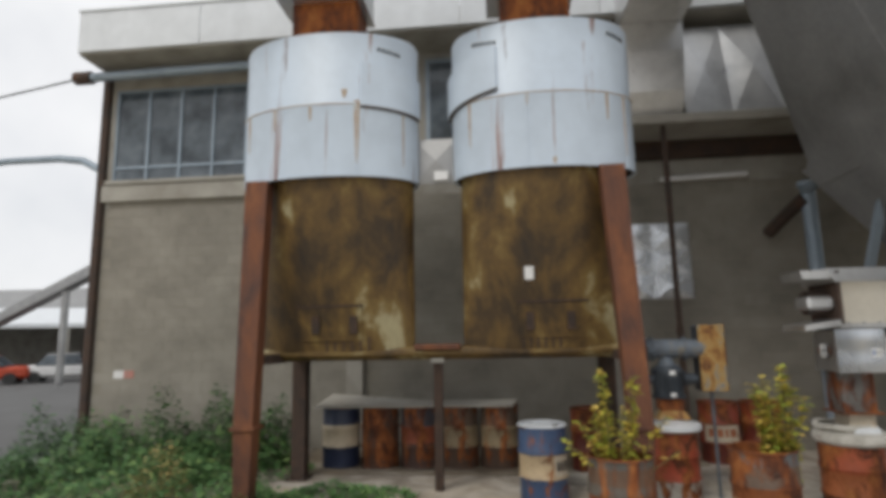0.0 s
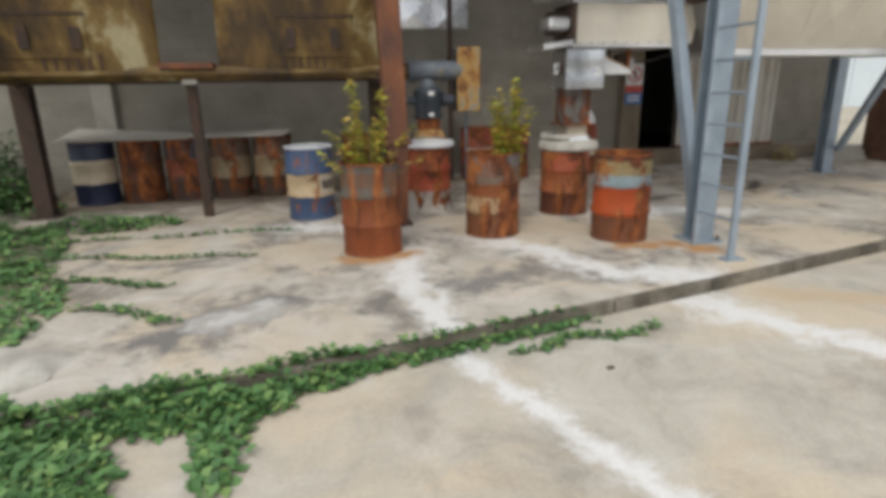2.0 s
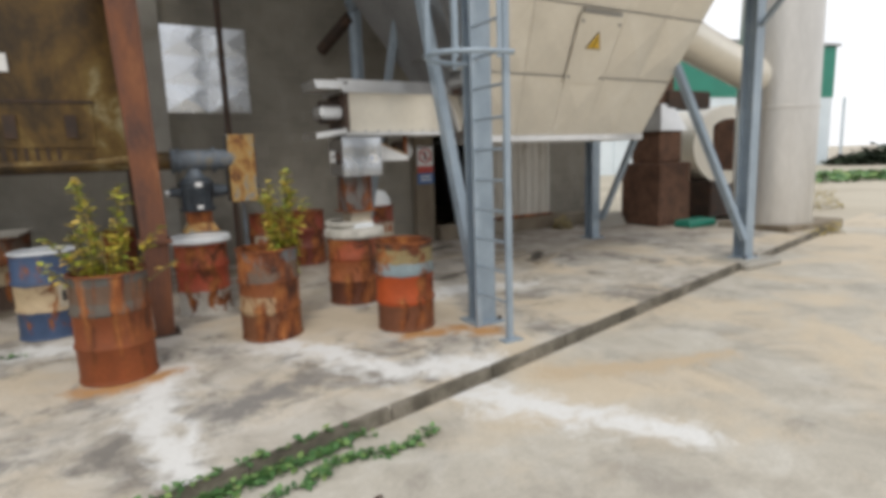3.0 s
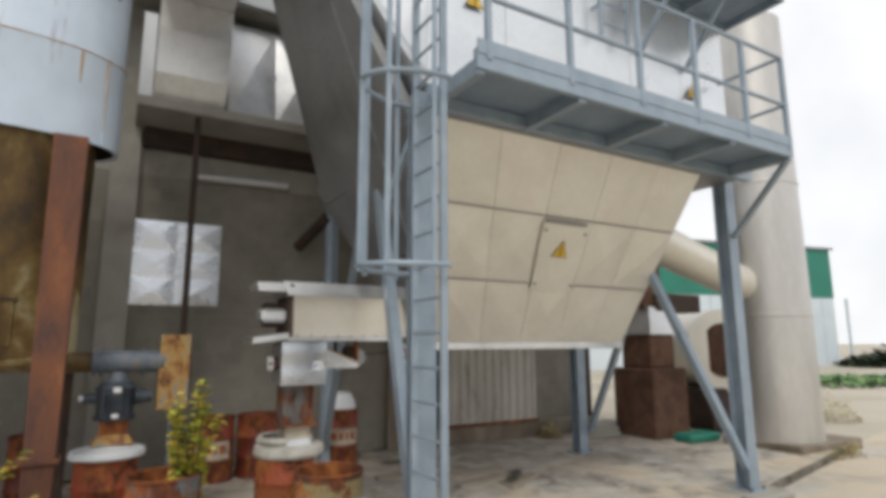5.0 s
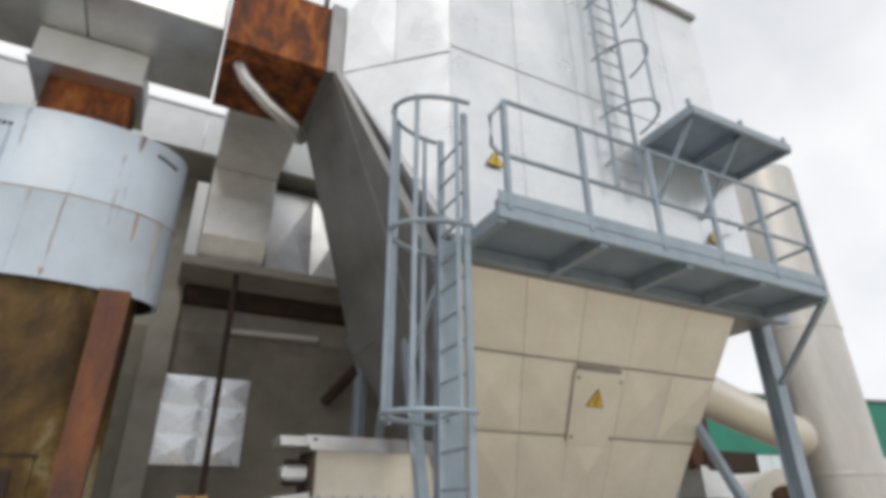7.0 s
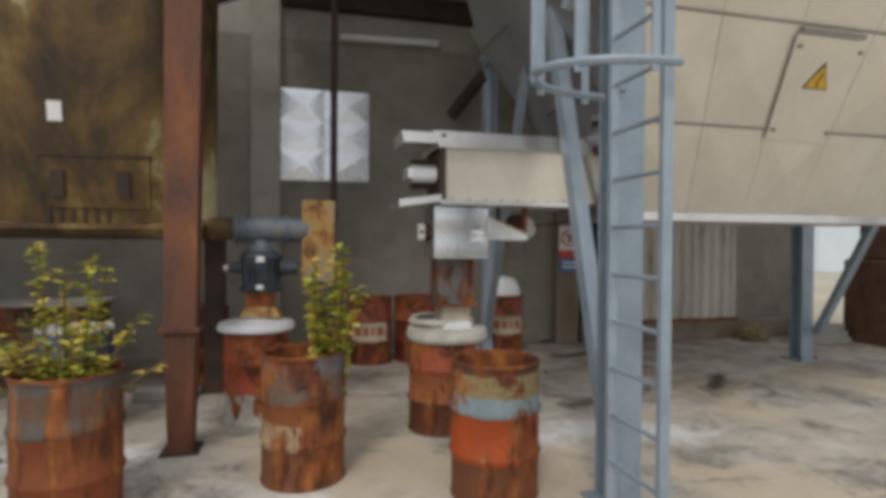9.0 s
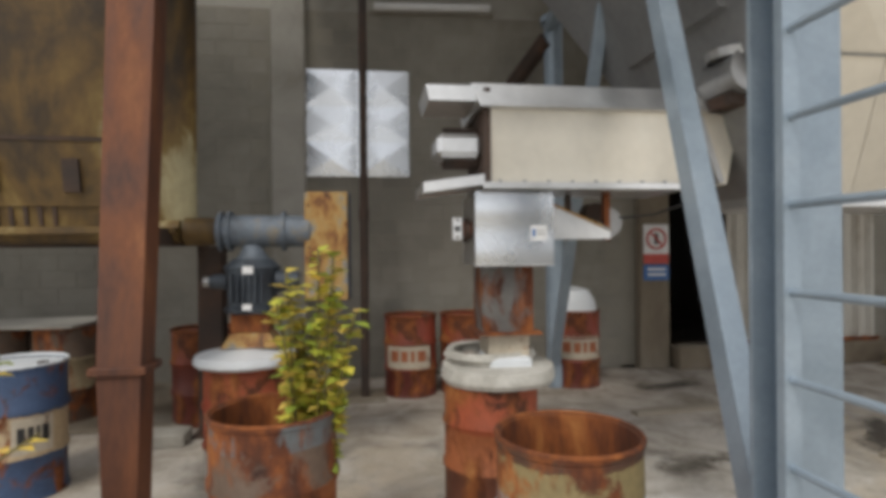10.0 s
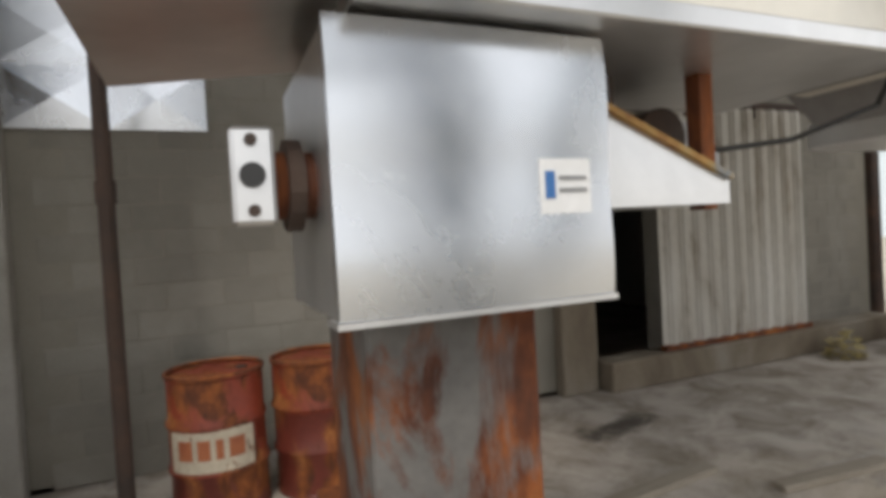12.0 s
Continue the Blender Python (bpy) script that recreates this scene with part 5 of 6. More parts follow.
part("duct", box(3.31, 3.63, 6.1, 6.4, 1.1, 1.54, 0.006), M_chute, ch)
part("flange", box(3.27, 3.67, 6.05, 6.45, 1.09, 1.105), M_rust, ch)
part("duct", box(3.345, 3.605, 6.11, 6.38, 0.95, 1.09, 0.006), M_labelpaper, ch, "pale dusty lower duct")
part("collar", box(3.34, 3.6, 6.03, 6.4, 0.885, 0.955, 0.012), M_white, ch)
lidE = thing("drum_cover", (3.4, 6.22, 0.83), "dusty crumpled grey sheet cover over the orange drum", "drum cover")
part("cover", lathe([(0.36, 0.79), (0.375, 0.82), (0.36, 0.89), (0.3, 0.9), (0.1, 0.905), (0.0, 0.905)], 3.43, 6.25, 0, 24, None, 0.1, 8), M_rubble, lidE)
part("collar_ring", lathe([(0.27, 0.9), (0.3, 0.94), (0.28, 0.98), (0.24, 0.97)], 3.4, 6.32, 0, 18, None, 0.15, 4), M_rubble, lidE)

# ---------------------------------------------------------------- steel stand, ladder, platform
st = thing("filter_stand", (6.6, 6.2, 0), "blue-grey painted steel stand under the dust filter", "steel stand")
for (x, y), zt in (((4.1, 4.52), 4.18), ((9.2, 4.82), 4.3), ((9.12, 7.88), 4.18), ((4.8, 9.1), 4.3)):
    if y > 9:
        part("column", rod((x, y, 0), (x, y, 4.25), 0.11, 16), M_steelblue, st, "round blue-grey post", True)
        part("column_cap", rod((x, y, 4.25), (x, y, 4.33), 0.15, 16), M_steelblue, st)
        continue
    col = part("column", beam((x, y, 0.02), (x, y, zt), 0.2, 0.2, None, 0.022), M_steelblue, st)
    part("base_plate", box(x - 0.17, x + 0.17, y - 0.17, y + 0.17, 0.0, 0.025, 0.004), M_steelblue, col)
    for sx in (-0.13, 0.13):
        part("anchor_bolt", rod((x + sx, y - 0.13, 0.02), (x + sx, y - 0.13, 0.06), 0.014, 8), M_darkrust, col)
part("brace", beam((4.12, 4.62, 0.25), (4.33, 6.15, 4.15), 0.11, 0.11), M_steelblue, st)
part("brace", beam((4.75, 9.0, 0.3), (4.36, 6.4, 4.12), 0.09, 0.09), M_steelblue, st)
part("brace", beam((9.1, 4.75, 0.3), (8.25, 5.4, 2.9), 0.1, 0.1), M_steelblue, st)
part("brace", beam((9.2, 7.7, 0.4), (9.0, 6.2, 3.0), 0.09, 0.09), M_steelblue, st)
part("brace", beam((9.2, 4.72, 3.4), (8.85, 3.7, 4.2), 0.06, 0.06), M_steelblue, st)
part("top_beam", beam((4.0, 4.5, 4.24), (9.3, 4.5, 4.24), 0.12, 0.12), M_steelblue, st)
part("top_beam", beam((4.1, 4.5, 4.2), (4.75, 9.1, 4.2), 0.1, 0.14), M_steelblue, st)
part("brace", beam((3.95, 5.0, 3.3), (4.1, 4.55, 4.1), 0.06, 0.06), M_steelblue, st)
part("side_pipe", rod((4.7, 9.05, 4.05), (4.4, 9.7, 3.6), 0.1, 12), M_darkrust, st, "", True)
tagged(part("footing", box(8.75, 9.65, 4.45, 5.2, -0.1, 0.012, 0.03), M_conc), "square concrete footing pad under a column", "footing", kind="structure")

ld = thing("cage_ladder", (3.95, 4.1, 0), "blue-grey fixed steel ladder with safety cage", "ladder")
for y in (3.86, 4.36):
    part("stile", beam((3.95, y, 0.0), (3.95, y, 5.4), 0.06, 0.035), M_steelblue, ld)
for k in range(18):
    part("rung", rod((3.95, 3.86, 0.35 + k * 0.28), (3.95, 4.36, 0.35 + k * 0.28), 0.014, 8), M_steelblue, ld)
for z in (2.55, 4.12, 5.45):
    pts = []
    for k in range(15):
        a = math.pi * k / 14
        pts.append((3.95 - 0.62 * math.sin(a), 4.11 - 0.36 * math.cos(a), z))
    part("cage_hoop", tube(pts, 0.024, 6), M_steelblue, ld, smooth=True)
for k in (1, 4, 7, 10, 13):
    a = math.pi * k / 14
    part("cage_strip", beam((3.95 - 0.62 * math.sin(a), 4.11 - 0.36 * math.cos(a), 2.5), (3.95 - 0.62 * math.sin(a), 4.11 - 0.36 * math.cos(a), 5.48), 0.045, 0.012), M_steelblue, ld)
for z in (0.3, 2.6, 4.1):
    part("wall_bracket", beam((3.95, 4.36, z), (4.08, 4.45, z), 0.04, 0.04), M_steelblue, ld)
part("foot_plate", box(3.85, 4.05, 3.78, 3.9, 0, 0.015), M_steelblue, ld)

pf = thing("service_platform", (6.5, 4.1, 4.2), "blue-grey steel service platform with handrails", "platform")
part("front_channel", beam((4.15, 3.66, 4.3), (8.85, 3.66, 4.3), 0.06, 0.18), M_steelblue, pf)
part("rear_channel", beam((4.15, 4.5, 4.36), (8.85, 4.5, 4.36), 0.06, 0.12), M_steelblue, pf)
for i in range(5):
    x = 4.2 + i * 1.155
    part("cross_bearer", beam((x, 3.66, 4.24), (x, 4.56, 4.24), 0.09, 0.14), M_steelblue, pf)
for i in range(4):
    part("deck_plate", box(4.22 + i * 1.155, 5.33 + i * 1.155, 3.7, 4.47, 4.31, 4.33), M_deck, pf)
part("toe_board", box(4.15, 8.85, 3.62, 3.635, 4.34, 4.47), M_steelblue, pf)
for x in (4.27, 5.2, 6.15, 7.05, 7.95, 8.8):
    part("post", beam((x, 3.64, 4.3), (x, 3.64, 5.52), 0.05, 0.05), M_steelblue, pf)
for z in (4.88, 5.52):
    part("handrail", rod((4.27, 3.64, z), (8.8, 3.64, z), 0.024, 8), M_steelblue, pf, "", True)
    part("handrail", rod((8.8, 3.64, z), (8.8, 4.5, z), 0.024, 8), M_steelblue, pf, "", True)
part("handrail", tube([(4.27, 3.64, 5.52), (4.2, 3.66, 5.41), (4.14, 3.68, 5.32), (4.14, 3.68, 4.98), (4.2, 3.66, 4.9), (4.27, 3.64, 4.88)], 0.022, 8), M_steelblue, pf, "curved rail end", True)

p2 = thing("upper_platform", (8.1, 4.1, 6.0), "small blue-grey upper platform bracketed to the filter", "platform")
part("deck_plate", box(7.2, 9.15, 3.7, 4.58, 6.55, 6.58), M_deck, p2)
for a, c in (((7.2, 3.7, 6.52), (9.15, 3.7, 6.52)), ((7.2, 4.55, 6.52), (9.15, 4.55, 6.52)), ((7.2, 3.7, 6.52), (7.2, 4.56, 6.52)), ((9.15, 3.7, 6.52), (9.15, 4.56, 6.52)), ((8.2, 3.7, 6.5), (8.2, 4.56, 6.5))):
    part("edge_channel", beam(a, c, 0.05, 0.12), M_steelblue, p2)
for x in (7.3, 8.2):
    part("strut", beam((x, 3.8, 6.5), (x, 4.58, 5.6), 0.05, 0.05), M_steelblue, p2)
for x in (7.2, 8.2, 9.1):
    part("post", beam((x, 3.72, 6.55), (x, 3.72, 6.7), 0.04, 0.04), M_steelblue, p2)
l2 = thing("upper_ladder", (6.75, 4.5, 5.3), "blue-grey caged ladder up the filter side", "ladder")
for x in (6.5, 6.95):
    part("stile", beam((x, 4.45, 5.6), (x, 4.45, 10.6), 0.03, 0.05), M_steelblue, l2)
for k in range(17):
    part("rung", rod((6.5, 4.45, 5.75 + k * 0.28), (6.95, 4.45, 5.75 + k * 0.28), 0.013, 6), M_steelblue, l2)
for z in (6.6, 7.6, 8.6, 9.6):
    part("cage_hoop", tube([(6.725 - 0.36 * math.cos(math.pi * k / 12), 4.45 - 0.6 * math.sin(math.pi * k / 12), z) for k in range(13)], 0.018, 6), M_steelblue, l2, "", True)
for k in (3, 6, 9):
    part("cage_strip", beam((6.725 - 0.36 * math.cos(math.pi * k / 12), 4.45 - 0.6 * math.sin(math.pi * k / 12), 6.55), (6.725 - 0.36 * math.cos(math.pi * k / 12), 4.45 - 0.6 * math.sin(math.pi * k / 12), 9.65), 0.03, 0.01), M_steelblue, l2)
part("wall_bracket", beam((6.5, 4.45, 6.0), (6.5, 4.6, 6.0), 0.03, 0.03), M_steelblue, l2)
part("wall_bracket", beam((6.95, 4.45, 8.2), (6.95, 4.6, 8.2), 0.03, 0.03), M_steelblue, l2)

# ---------------------------------------------------------------- ducts
hd = thing("main_duct", (-1, 6.5, 6.6), "large galvanised square duct above the tanks", "duct")
for i in range(5):
    x0 = -5.6 + i * 1.46
    part("duct_section", box(x0, x0 + 1.45, 5.6, 7.0, 7.09, 8.12, 0.012), M_galv, hd)
part("fire_damper", box(1.72, 2.94, 5.63, 6.97, 7.0, 8.1, 0.01), M_rust, hd, "red-brown rusty duct section")
part("flange", box(2.94, 3.14, 5.56, 7.04, 6.94, 8.14, 0.01), M_dullduct, hd)
for x in (1.78, 2.85):
    part("lifting_lug", box(x, x + 0.06, 5.7, 5.76, 8.1, 8.35), M_darkrust, hd)
part("flue_hose", tube([(1.95, 6.0, 7.0), (2.05, 6.0, 6.8), (2.35, 6.1, 6.6), (2.75, 6.3, 6.5), (2.9, 6.6, 6.55)], 0.09, 8), M_galv, hd, "crumpled silver hose", True)
vd = thing("vertical_duct", (2.45, 9.2, 5.5), "galvanised duct curving down onto the canopy", "duct")
bm = bmesh.new()
prof = [(8.72, 8.7), (8.74, 7.4), (8.78, 6.6), (8.9, 5.95), (9.15, 5.5)]
L = [[bm.verts.new((x, y, z)) for x in (1.95, 2.97)] for y, z in prof] + [[bm.verts.new((x, y, z)) for x in (1.95, 2.97)] for y, z in ((9.6, 5.5), (9.6, 8.7))]
for A, B in zip(L, L[1:] + L[:1]):
    bm.faces.new((A[0], B[0], B[1], A[1]))
bm.faces.new([a[0] for a in L][::-1])
bm.faces.new([a[1] for a in L])
bmesh.ops.recalc_face_normals(bm, faces=bm.faces)
part("casing", bm, M_galv, vd)
part("link", box(1.95, 2.97, 7.0, 8.75, 7.1, 8.1, 0.01), M_galv, vd)
sp_ = thing("folded_sheet", (3.7, 9.3, 5.5), "pale folded metal sheets standing on the canopy", "metal sheet")
for x0, x1 in ((3.0, 3.75), (3.75, 4.6)):
    part("sheet_panel", crossed((x0, 9.0, 5.5), (x1, 9.0, 5.5), (x1, 9.3, 7.25), (x0, 9.3, 7.25), 0.06), M_galv, sp_)
part("side_sheet", crossed((1.75, 8.9, 5.5), (1.93, 8.9, 5.5), (1.93, 9.0, 6.9), (1.75, 9.0, 6.9), 0.0), M_white, sp_)
ck = thing("roof_flue", (3.9, 9.5, 8.2), "slim stainless flue standing on the roof", "flue")
part("pipe", rod((4.3, 10.8, 8.2), (4.3, 10.8, 13.5), 0.28, 18), M_stack, ck, "", True)

# ---------------------------------------------------------------- right side: chimney, machine, fan
sk = thing("chimney", (13.0, 6.5, -0.1), "tall stainless steel chimney on a concrete base", "chimney")
b = lathe([(0.75, 0.1), (0.75, 2.4), (0.765, 2.41), (0.765, 2.46), (0.75, 2.47), (0.73, 5.0), (0.745, 5.01), (0.745, 5.06), (0.73, 5.07), (0.72, 8.6), (0.0, 8.6)], 12.95, 6.5, 0, 32)
part("shaft", b, M_stack, sk, smooth=True)
part("base", box(12.2, 14.3, 5.7, 7.2, -0.1, 0.12, 0.02), M_dirtyconc, sk)
sd = thing("outlet_duct", (11, 6.3, 2.6), "cream round duct from filter to chimney", "duct")
part("pipe", tube([(8.2, 6.3, 4.0), (10.3, 6.4, 3.45), (12.6, 6.62, 3.0)], 0.34, 20), M_cream, sd, smooth=True)
bb = thing("brown_machine", (11.8, 8.6, 0), "rust-brown stacked machine with grey hood", "machine")
part("lower_case", box(11.3, 12.35, 8.0, 9.1, 0, 1.4, 0.03), M_brownblock, bb)
part("upper_case", box(11.45, 12.2, 8.15, 8.95, 1.4, 2.1, 0.03), M_brownblock, bb)
part("hood", solid([(11.4, 8.1, 2.1), (12.3, 8.1, 2.1), (12.3, 9.0, 2.1), (11.4, 9.0, 2.1), (11.7, 8.35, 2.7), (12.1, 8.35, 2.7), (12.1, 8.8, 2.7), (11.7, 8.8, 2.7)]), M_galv, bb)
part("arm", box(11.9, 13.4, 8.3, 8.8, 2.6, 3.0, 0.02), M_darkrust, bb)
part("arm", box(11.6, 12.2, 8.4, 8.7, 2.7, 3.9, 0.02), M_brownblock, bb)
gm = solo("green_tarpaulin", box(11.5, 12.4, 7.35, 7.8, 0, 0.16, 0.04), M_green, (12, 7.6, 0), "folded green tarpaulin lying on the slab", "tarpaulin")
fn = thing("fan_drum", (14.5, 9.3, 0), "pale round fan casing on a dark base", "fan")
part("casing", rod((14.0, 8.2, 1.75), (14.6, 10.0, 1.75), 0.95, 28), M_cream, fn, "", True)
part("inlet_ring", rod((13.95, 8.1, 1.75), (14.05, 8.25, 1.75), 0.62, 24), M_brownblock, fn, "", True)
part("base", box(13.4, 15.2, 8.2, 10.0, 0.0, 0.9, 0.03), M_darkrust, fn)
for i, (x, y, a) in enumerate(((6.4, 7.0, 0.2), (6.9, 6.7, 0.5), (6.6, 7.5, -0.1), (5.6, 7.9, 0.1))):
    b = box(-0.45, 0.45, -0.06, 0.06, 0.0, 0.04, 0.004)
    pl = solo("loose_plank", b, M_wood, (0, 0, 0), "weathered grey plank lying on the slab", "plank", "loose planks")
    pl.matrix_world = pose(x, y, 0.0, 0, 0, math.degrees(a))
for i in range(3):
    b = box(-0.5, 0.5, -0.15, 0.15, 0, 0.1, 0.01)
    pl = solo("concrete_slab", b, M_conc, (0, 0, 0), "loose pale concrete slab stacked by the machine", "concrete slab", "slabs by the machine")
    pl.matrix_world = pose(10.6, 8.9, 0.1 * i, 0, 0, 8 * i)

# ---------------------------------------------------------------- far things
gs = thing("green_shed", (45, 35, -0.1), "long shed with green upper and pale lower cladding", "shed")
def shed_box(z0, z1, mat, grow, name):
    q = [(55.5 + grow, 25.3 - grow), (62, 60), (16, 70), (11 - grow, 35 - grow)]
    part(name, solid([(x, y, z0) for x, y in q] + [(x, y, z1) for x, y in q]), mat, gs)
shed_box(-0.1, 5.6, M_palewall, 0.0, "lower_wall")
shed_box(5.6, 9.8, M_green, 0.05, "upper_wall")
shed_box(9.8, 10.0, M_dullduct, 0.3, "roof")
for k in range(16):
    u = k / 16
    x, y = 57 + (11 - 57) * u, 25 + 10 * u
    part("cladding_rib", box(x - 0.06, x + 0.06, y - 0.1, y + 0.1, -0.1, 5.6), M_palewall, gs)

ws = thing("low_shed", (-30, 32, -0.1), "low open shed with a pale roof across the road", "shed")
part("roof", solid([(-44, 26, 3.0), (-19, 36, 3.0), (-22, 46, 4.6), (-47, 38, 4.6), (-44, 26, 3.25), (-19, 36, 3.25), (-22, 46, 4.85), (-47, 38, 4.85)]), M_white, ws)
part("rear_wall", solid([(-47, 38, -0.1), (-22, 46, -0.1), (-22, 46.3, -0.1), (-47, 38.3, -0.1), (-47, 38, 4.6), (-22, 46, 4.6), (-22, 46.3, 4.6), (-47, 38.3, 4.6)]), M_conc, ws)
for k in range(7):
    u = k / 6
    part("post", rod((-44 + 25 * u, 26.2 + 10 * u, -0.1), (-44 + 25 * u, 26.2 + 10 * u, 3.0), 0.12, 8), M_conc, ws)
for k in range(3):
    y = 52 + 9 * k
    gh = thing("far_hall", (-45 + 6 * k, y, -0.1), "far pale grey hall with a long pitched roof", "hall", "far halls")
    part("wall", box(-64 + 6 * k, -26 + 4 * k, y, y + 6, -0.1, 5.5), M_palewall, gh)
    part("roof", solid([(-65 + 6 * k, y - 1, 5.5), (-25 + 4 * k, y - 1, 5.5), (-25 + 4 * k, y + 7, 5.5), (-65 + 6 * k, y + 7, 5.5), (-65 + 6 * k, y + 2.8, 7.8), (-25 + 4 * k, y + 2.8, 7.8), (-25 + 4 * k, y + 3.2, 7.8), (-65 + 6 * k, y + 3.2, 7.8)]), M_dullduct, gh)
cn = thing("inclined_conveyor", (-18, 24, -0.1), "grey inclined belt conveyor rising behind the building", "conveyor")
part("beam", beam((-32, 30, 2.2), (-12, 22, 7.6), 0.6, 0.5), M_dullduct, cn)
part("support", beam((-22, 26, -0.1), (-22, 26, 4.8), 0.25, 0.25), M_dullduct, cn)


def car(x, y, a, paint, label):
    t = thing("parked_car", (x, y, -0.09), label, "car", "cars by the road")
    def P(bm):
        bmesh.ops.rotate(bm, verts=bm.verts, cent=(x, y, 0), matrix=Matrix.Rotation(a, 3, "Z"))
        return bm
    part("body", P(box(x - 2.1, x + 2.1, y - 0.85, y + 0.85, 0.2, 0.85, 0.15)), paint, t)
    part("cabin", P(solid([(x - 1.3, y - 0.8, 0.85), (x + 1.1, y - 0.8, 0.85), (x + 1.1, y + 0.8, 0.85), (x - 1.3, y + 0.8, 0.85), (x - 0.8, y - 0.65, 1.4), (x + 0.5, y - 0.65, 1.4), (x + 0.5, y + 0.65, 1.4), (x - 0.8, y + 0.65, 1.4)])), M_glass, t)
    part("roof", P(box(x - 0.8, x + 0.5, y - 0.66, y + 0.66, 1.4, 1.44, 0.02)), paint, t)
    for sx in (-1.3, 1.3):
        for sy in (-0.8, 0.8):
            part("wheel", P(rod((x + sx, y + sy - 0.1, 0.22), (x + sx, y + sy + 0.1, 0.22), 0.31, 16)), M_rubber, t)


car(-24.5, 29.5, 0.5, M_carwhite, "white car parked by the low shed")
car(-27.5, 27.5, 0.5, M_carred, "orange-red car parked by the low shed")


# ---------------------------------------------------------------- weeds
def scatter(name, spots, count, size, material, label, category, height, seed, z=0.0, flat=0.5):
    rnd = random.Random(seed)
    verts, faces = [], []
    for (x, y, rx, ry, h, n) in spots:
        for _ in range(int(n * count)):
            a, q = rnd.uniform(0, math.tau), math.sqrt(rnd.random())
            px, py = x + rx * q * math.cos(a), y + ry * q * math.sin(a)
            lump = 0.55 + 0.7 * noise.noise((px * 2.2, py * 2.2, seed))
            if lump < 0.25 and rnd.random() < 0.8:
                continue
            top = max(h * (1 - q ** 2.2) * lump * 1.5, 0.02)
            pz = z + top * (rnd.random() ** 0.6)
            if py < kerb_y(px):
                pz -= 0.09
            th, s = rnd.uniform(0, math.tau), size * rnd.uniform(0.5, 1.3)
            d = Vector((math.cos(th), math.sin(th), rnd.uniform(-0.3, 0.6) * flat * 2)).normalized()
            sd_ = Vector((-math.sin(th), math.cos(th), rnd.uniform(-0.4, 0.4))).normalized() * s * 0.34
            p, i = Vector((px, py, pz + 0.005)), len(verts)
            m = p + d * s * 0.45 + Vector((0, 0, s * 0.06))
            verts += [p, m + sd_, p + d * s, m - sd_]
            faces += [(i, i + 1, i + 2), (i, i + 2, i + 3)]
    me = bpy.data.meshes.new(name)
    me.from_pydata([tuple(v) for v in verts], [], faces)
    me.materials.append(material)
    return tagged(new(name, me), label, category, kind="stuff")


edge = [(-1.5 + 0.22 * i, kerb_y(-1.5 + 0.22 * i) - 0.05, 0.22, 0.07 + (0.08 if i < 9 else 0), 0.10 if i < 9 else 0.05, 0.45 if i < 10 else 0.18) for i in range(17)]
scatter("kerb_weeds", edge, 500, 0.06, M_ivy, "green creeping weeds along the slab edge", "weeds", 0.1, 3)
near = [(-2.05, 2.1, 1.2, 0.7, 0.3, 3.0), (-1.4, 1.9, 0.75, 0.6, 0.2, 1.8), (-2.9, 2.5, 1.2, 0.8, 0.35, 2.5), (-0.25, 2.2, 0.12, 0.42, 0.05, 0.2), (-0.5, 2.48, 0.6, 0.16, 0.1, 0.6), (-3.6, 1.6, 1.4, 1.0, 0.4, 2.0)]
scatter("weed_patch", near, 1700, 0.065, M_ivy, "dense bright green weed patch spreading over the yard", "weeds", 0.3, 5)
mid = [(-3.2, 5.6, 1.0, 1.4, 0.3, 2.4), (-3.9, 4.3, 1.3, 1.2, 0.35, 2.0), (-2.5, 4.6, 0.5, 1.0, 0.14, 0.9), (-4.6, 6.6, 1.5, 1.2, 0.6, 2.4), (-2.2, 7.0, 0.9, 0.35, 0.14, 0.7), (-1.9, 3.9, 0.25, 0.9, 0.06, 0.4), (-5.9, 7.6, 1.6, 1.1, 0.9, 2.6), (-4.3, 8.2, 1.2, 0.9, 0.9, 2.2)]
scatter("weed_patch", mid, 1500, 0.075, M_ivy, "tangled green weeds creeping over the slab", "weeds", 0.3, 7)
bram = [(-4.5, 8.9, 1.1, 0.7, 1.15, 2.4), (-6.2, 8.9, 1.2, 0.7, 1.05, 2.4), (-7.6, 8.8, 0.9, 0.8, 0.9, 1.5), (-7.0, 7.4, 1.0, 0.8, 0.5, 1.2)]
scatter("bramble", bram, 1800, 0.09, M_ivydark, "dark green bramble thicket against the wall", "bramble", 1.0, 9)
dry = [(-4.5, 6.6, 0.45, 0.4, 0.75, 0.8), (-2.75, 2.0, 0.35, 0.45, 0.6, 0.6)]
scatter("dry_weeds", dry, 1200, 0.06, M_dry, "straw-coloured dry weeds among the green", "weeds", 0.7, 11)
strands = []
for k, (x0, y0, x1, y1) in enumerate(((-2.2, 5.6, -0.4, 5.2), (-2.3, 6.3, 0.0, 6.2), (-2.0, 4.4, -0.8, 3.7), (-2.2, 5.0, -1.0, 4.5), (1.5, 2.78, 2.5, 2.86))):
    for i in range(14):
        u = i / 13
        strands.append((x0 + (x1 - x0) * u, y0 + (y1 - y0) * u + 0.05 * math.sin(9 * u + k), 0.08, 0.035, 0.03, 0.11))
scatter("creeper_strands", strands, 200, 0.05, M_ivy, "thin green creeper runners across pale concrete", "creeper", 0.04, 13)
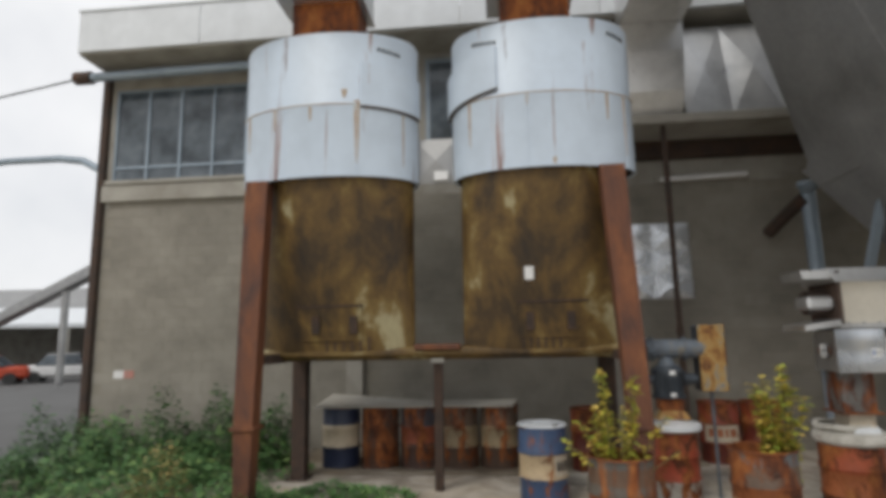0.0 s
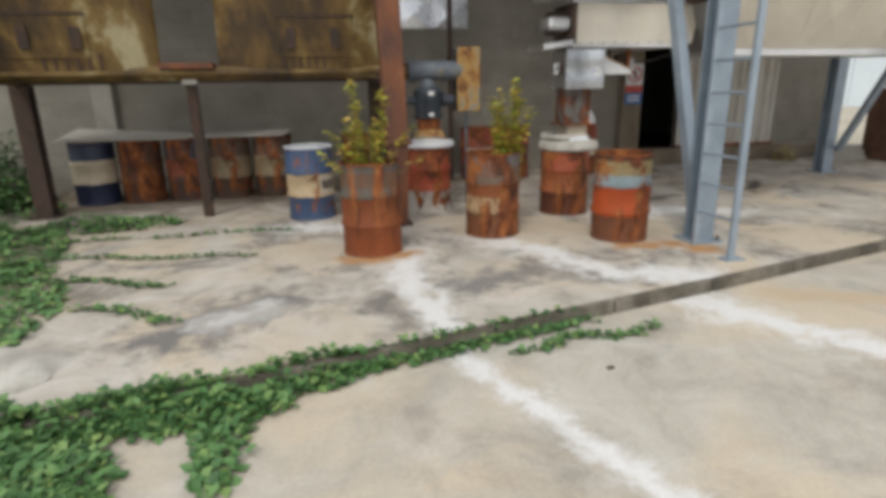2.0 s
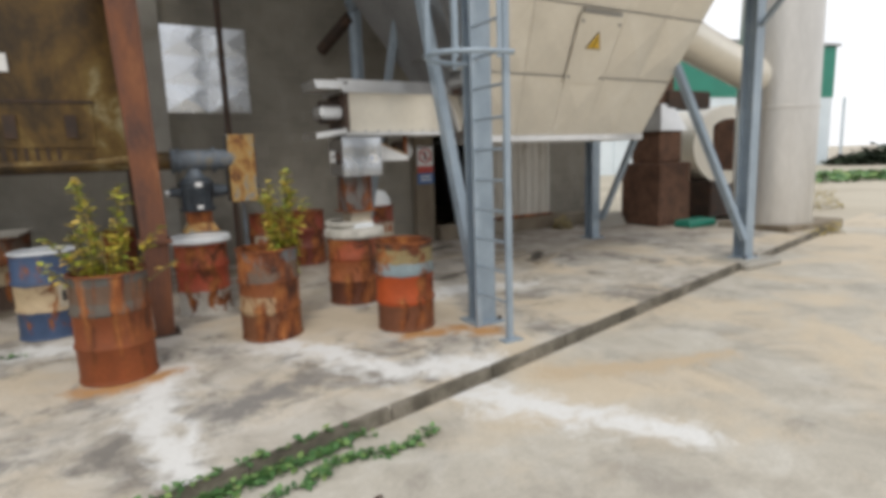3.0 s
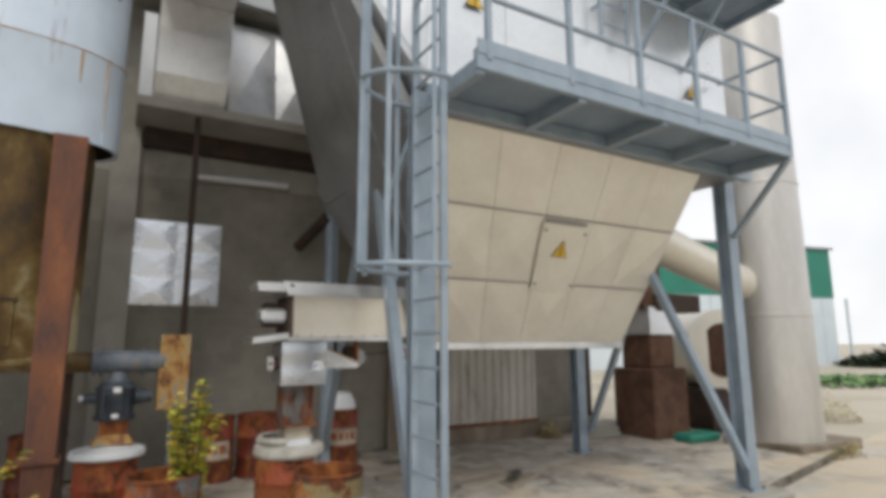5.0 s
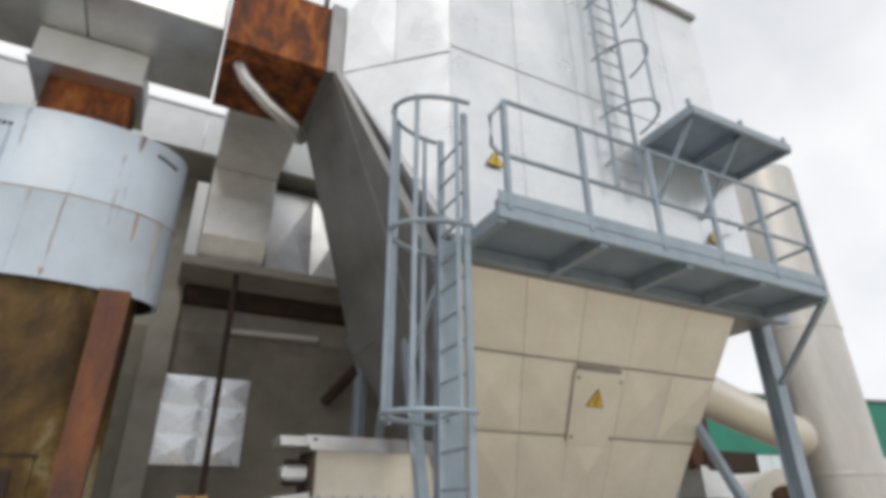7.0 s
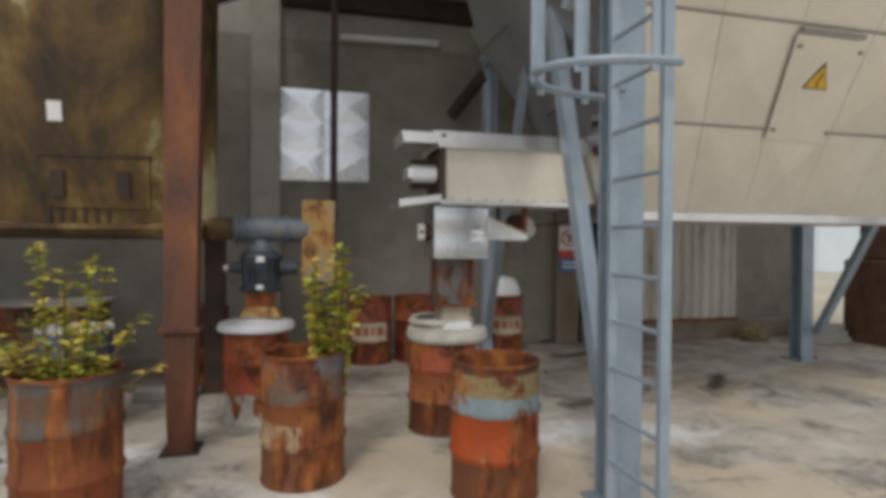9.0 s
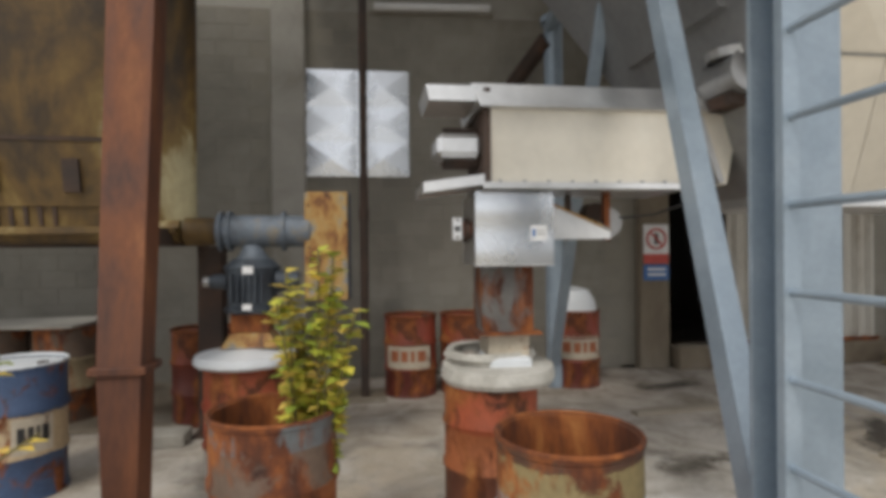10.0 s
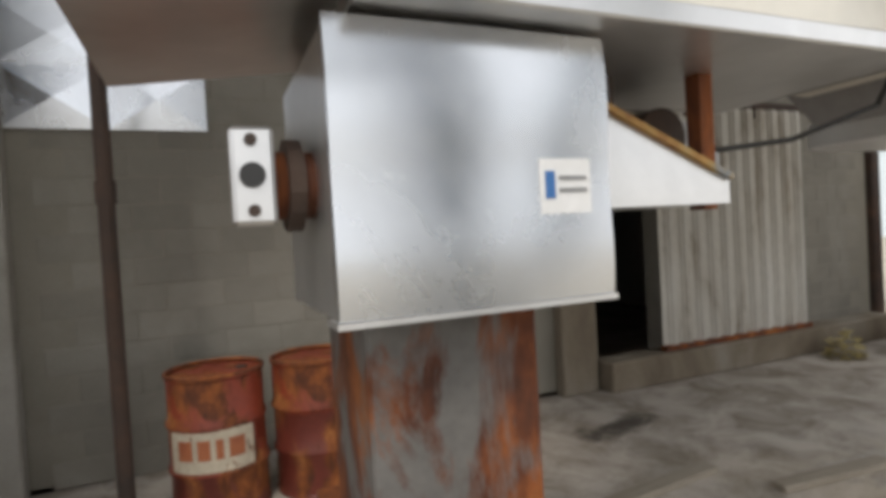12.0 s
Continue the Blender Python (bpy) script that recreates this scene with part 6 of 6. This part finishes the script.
for i, (x, y, s) in enumerate(((-2.6, 3.5, 0.55), (-1.7, 3.1, 0.5), (-5.6, 5.4, 0.6), (-6.3, 4.6, 0.7), (-4.9, 4.9, 0.35))):
    b = bmesh.new()
    bmesh.ops.create_icosphere(b, subdivisions=3, radius=1.0)
    for v in b.verts:
        v.co = Vector((v.co.x * s, v.co.y * s * 0.7, v.co.z * 0.09 + 0.0)) * (1 + 0.25 * noise.noise(v.co * 1.7 + Vector((i * 5, 0, 0))))
    bmesh.ops.translate(b, verts=b.verts, vec=(x, y, -0.01 if y > kerb_y(x) else -0.09))
    solo("rubble_slab", b, M_rubble, (x, y, 0), "broken pale concrete lump among weeds", "rubble", "rubble among weeds", smooth=True)
far = [(16.5, 3.8, 0.8, 0.7, 0.9, 0.8), (18.2, 8.3, 0.9, 0.8, 0.8, 0.8), (13.2, 5.5, 0.9, 0.2, 0.25, 0.4), (9.7, 9.3, 0.25, 0.2, 0.4, 0.25)]
scatter("dry_shrubs", far, 900, 0.09, M_dry, "dry olive shrubs on the pale gravel", "shrub", 0.8, 15, -0.09)
scatter("far_hedge", [(60 + 9 * k, 22 - 9 * k, 8, 4, 1.3, 1.0) for k in range(9)], 2600, 0.8, M_hill, "dark far hedge line along the horizon", "hedge", 4, 17, -0.1)
scatter("far_grass", [(34 + 6 * k, 14 - 3 * k, 5, 2.5, 0.25, 1.0) for k in range(9)], 700, 0.5, M_ivy, "strip of green grass beyond the gravel", "grass", 0.3, 19, -0.1)

# ---------------------------------------------------------------- wall blocks, last
BL, BH = 0.4, 0.2


def block_mesh():
    b = bmesh.new()
    v = [b.verts.new(p) for p in ((0.004, 0, 0.004), (BL - 0.004, 0, 0.004), (BL - 0.004, 0, BH - 0.004), (0.004, 0, BH - 0.004))]
    w = [b.verts.new(p) for p in ((0.009, -0.005, 0.008), (BL - 0.009, -0.005, 0.008), (BL - 0.009, -0.005, BH - 0.009), (0.009, -0.005, BH - 0.009))]
    b.faces.new(w)
    for i in range(4):
        j = (i + 1) % 4
        b.faces.new((v[i], v[j], w[j], w[i]))
    me = bpy.data.meshes.new("block")
    b.to_mesh(me)
    b.free()
    me.materials.append(M_block)
    return me


def clear(x, z):
    if -3.05 < x < -2.65:
        return False
    return not (1.1 < x < 1.87 and x + BL > 1.47) and not (x + BL > 6.2 and x < 6.62)


one = block_mesh()
verts, faces, made = [], [], 0
for r in range(23):
    z = 0.0 + r * BH
    x = -8.0 + (0.2 if r % 2 else 0.0)
    while x + BL <= 11.2:
        if x + BL > 6.62 and x < 7.62 and z < 2.8 and r < 14:
            x += BL
            continue
        if clear(x, z):
            if 1.85 <= x < 6.3 and z < 4.6 and made < 300:
                o = new("block", one)
                o.parent = wall_mid
                o.location = (x, WY + 0.001 * ((r * 7 + int(x * 10)) % 3), z)
                made += 1
            else:
                i, y = len(verts), WY
                a, c = 0.004, 0.009
                verts += [(x + a, y, z + a), (x + BL - a, y, z + a), (x + BL - a, y, z + BH - a), (x + a, y, z + BH - a), (x + c, y - 0.005, z + c), (x + BL - c, y - 0.005, z + c), (x + BL - c, y - 0.005, z + BH - c), (x + c, y - 0.005, z + BH - c)]
                faces += [(i + 4, i + 5, i + 6, i + 7), (i, i + 1, i + 5, i + 4), (i + 1, i + 2, i + 6, i + 5), (i + 2, i + 3, i + 7, i + 6), (i + 3, i, i + 4, i + 7)]
        x += BL
me = bpy.data.meshes.new("blockwork")
me.from_pydata(verts, [], faces)
me.materials.append(M_block)
o = new("blockwork", me)
o.parent = wall_mid
tagged(o, kind="stuff")
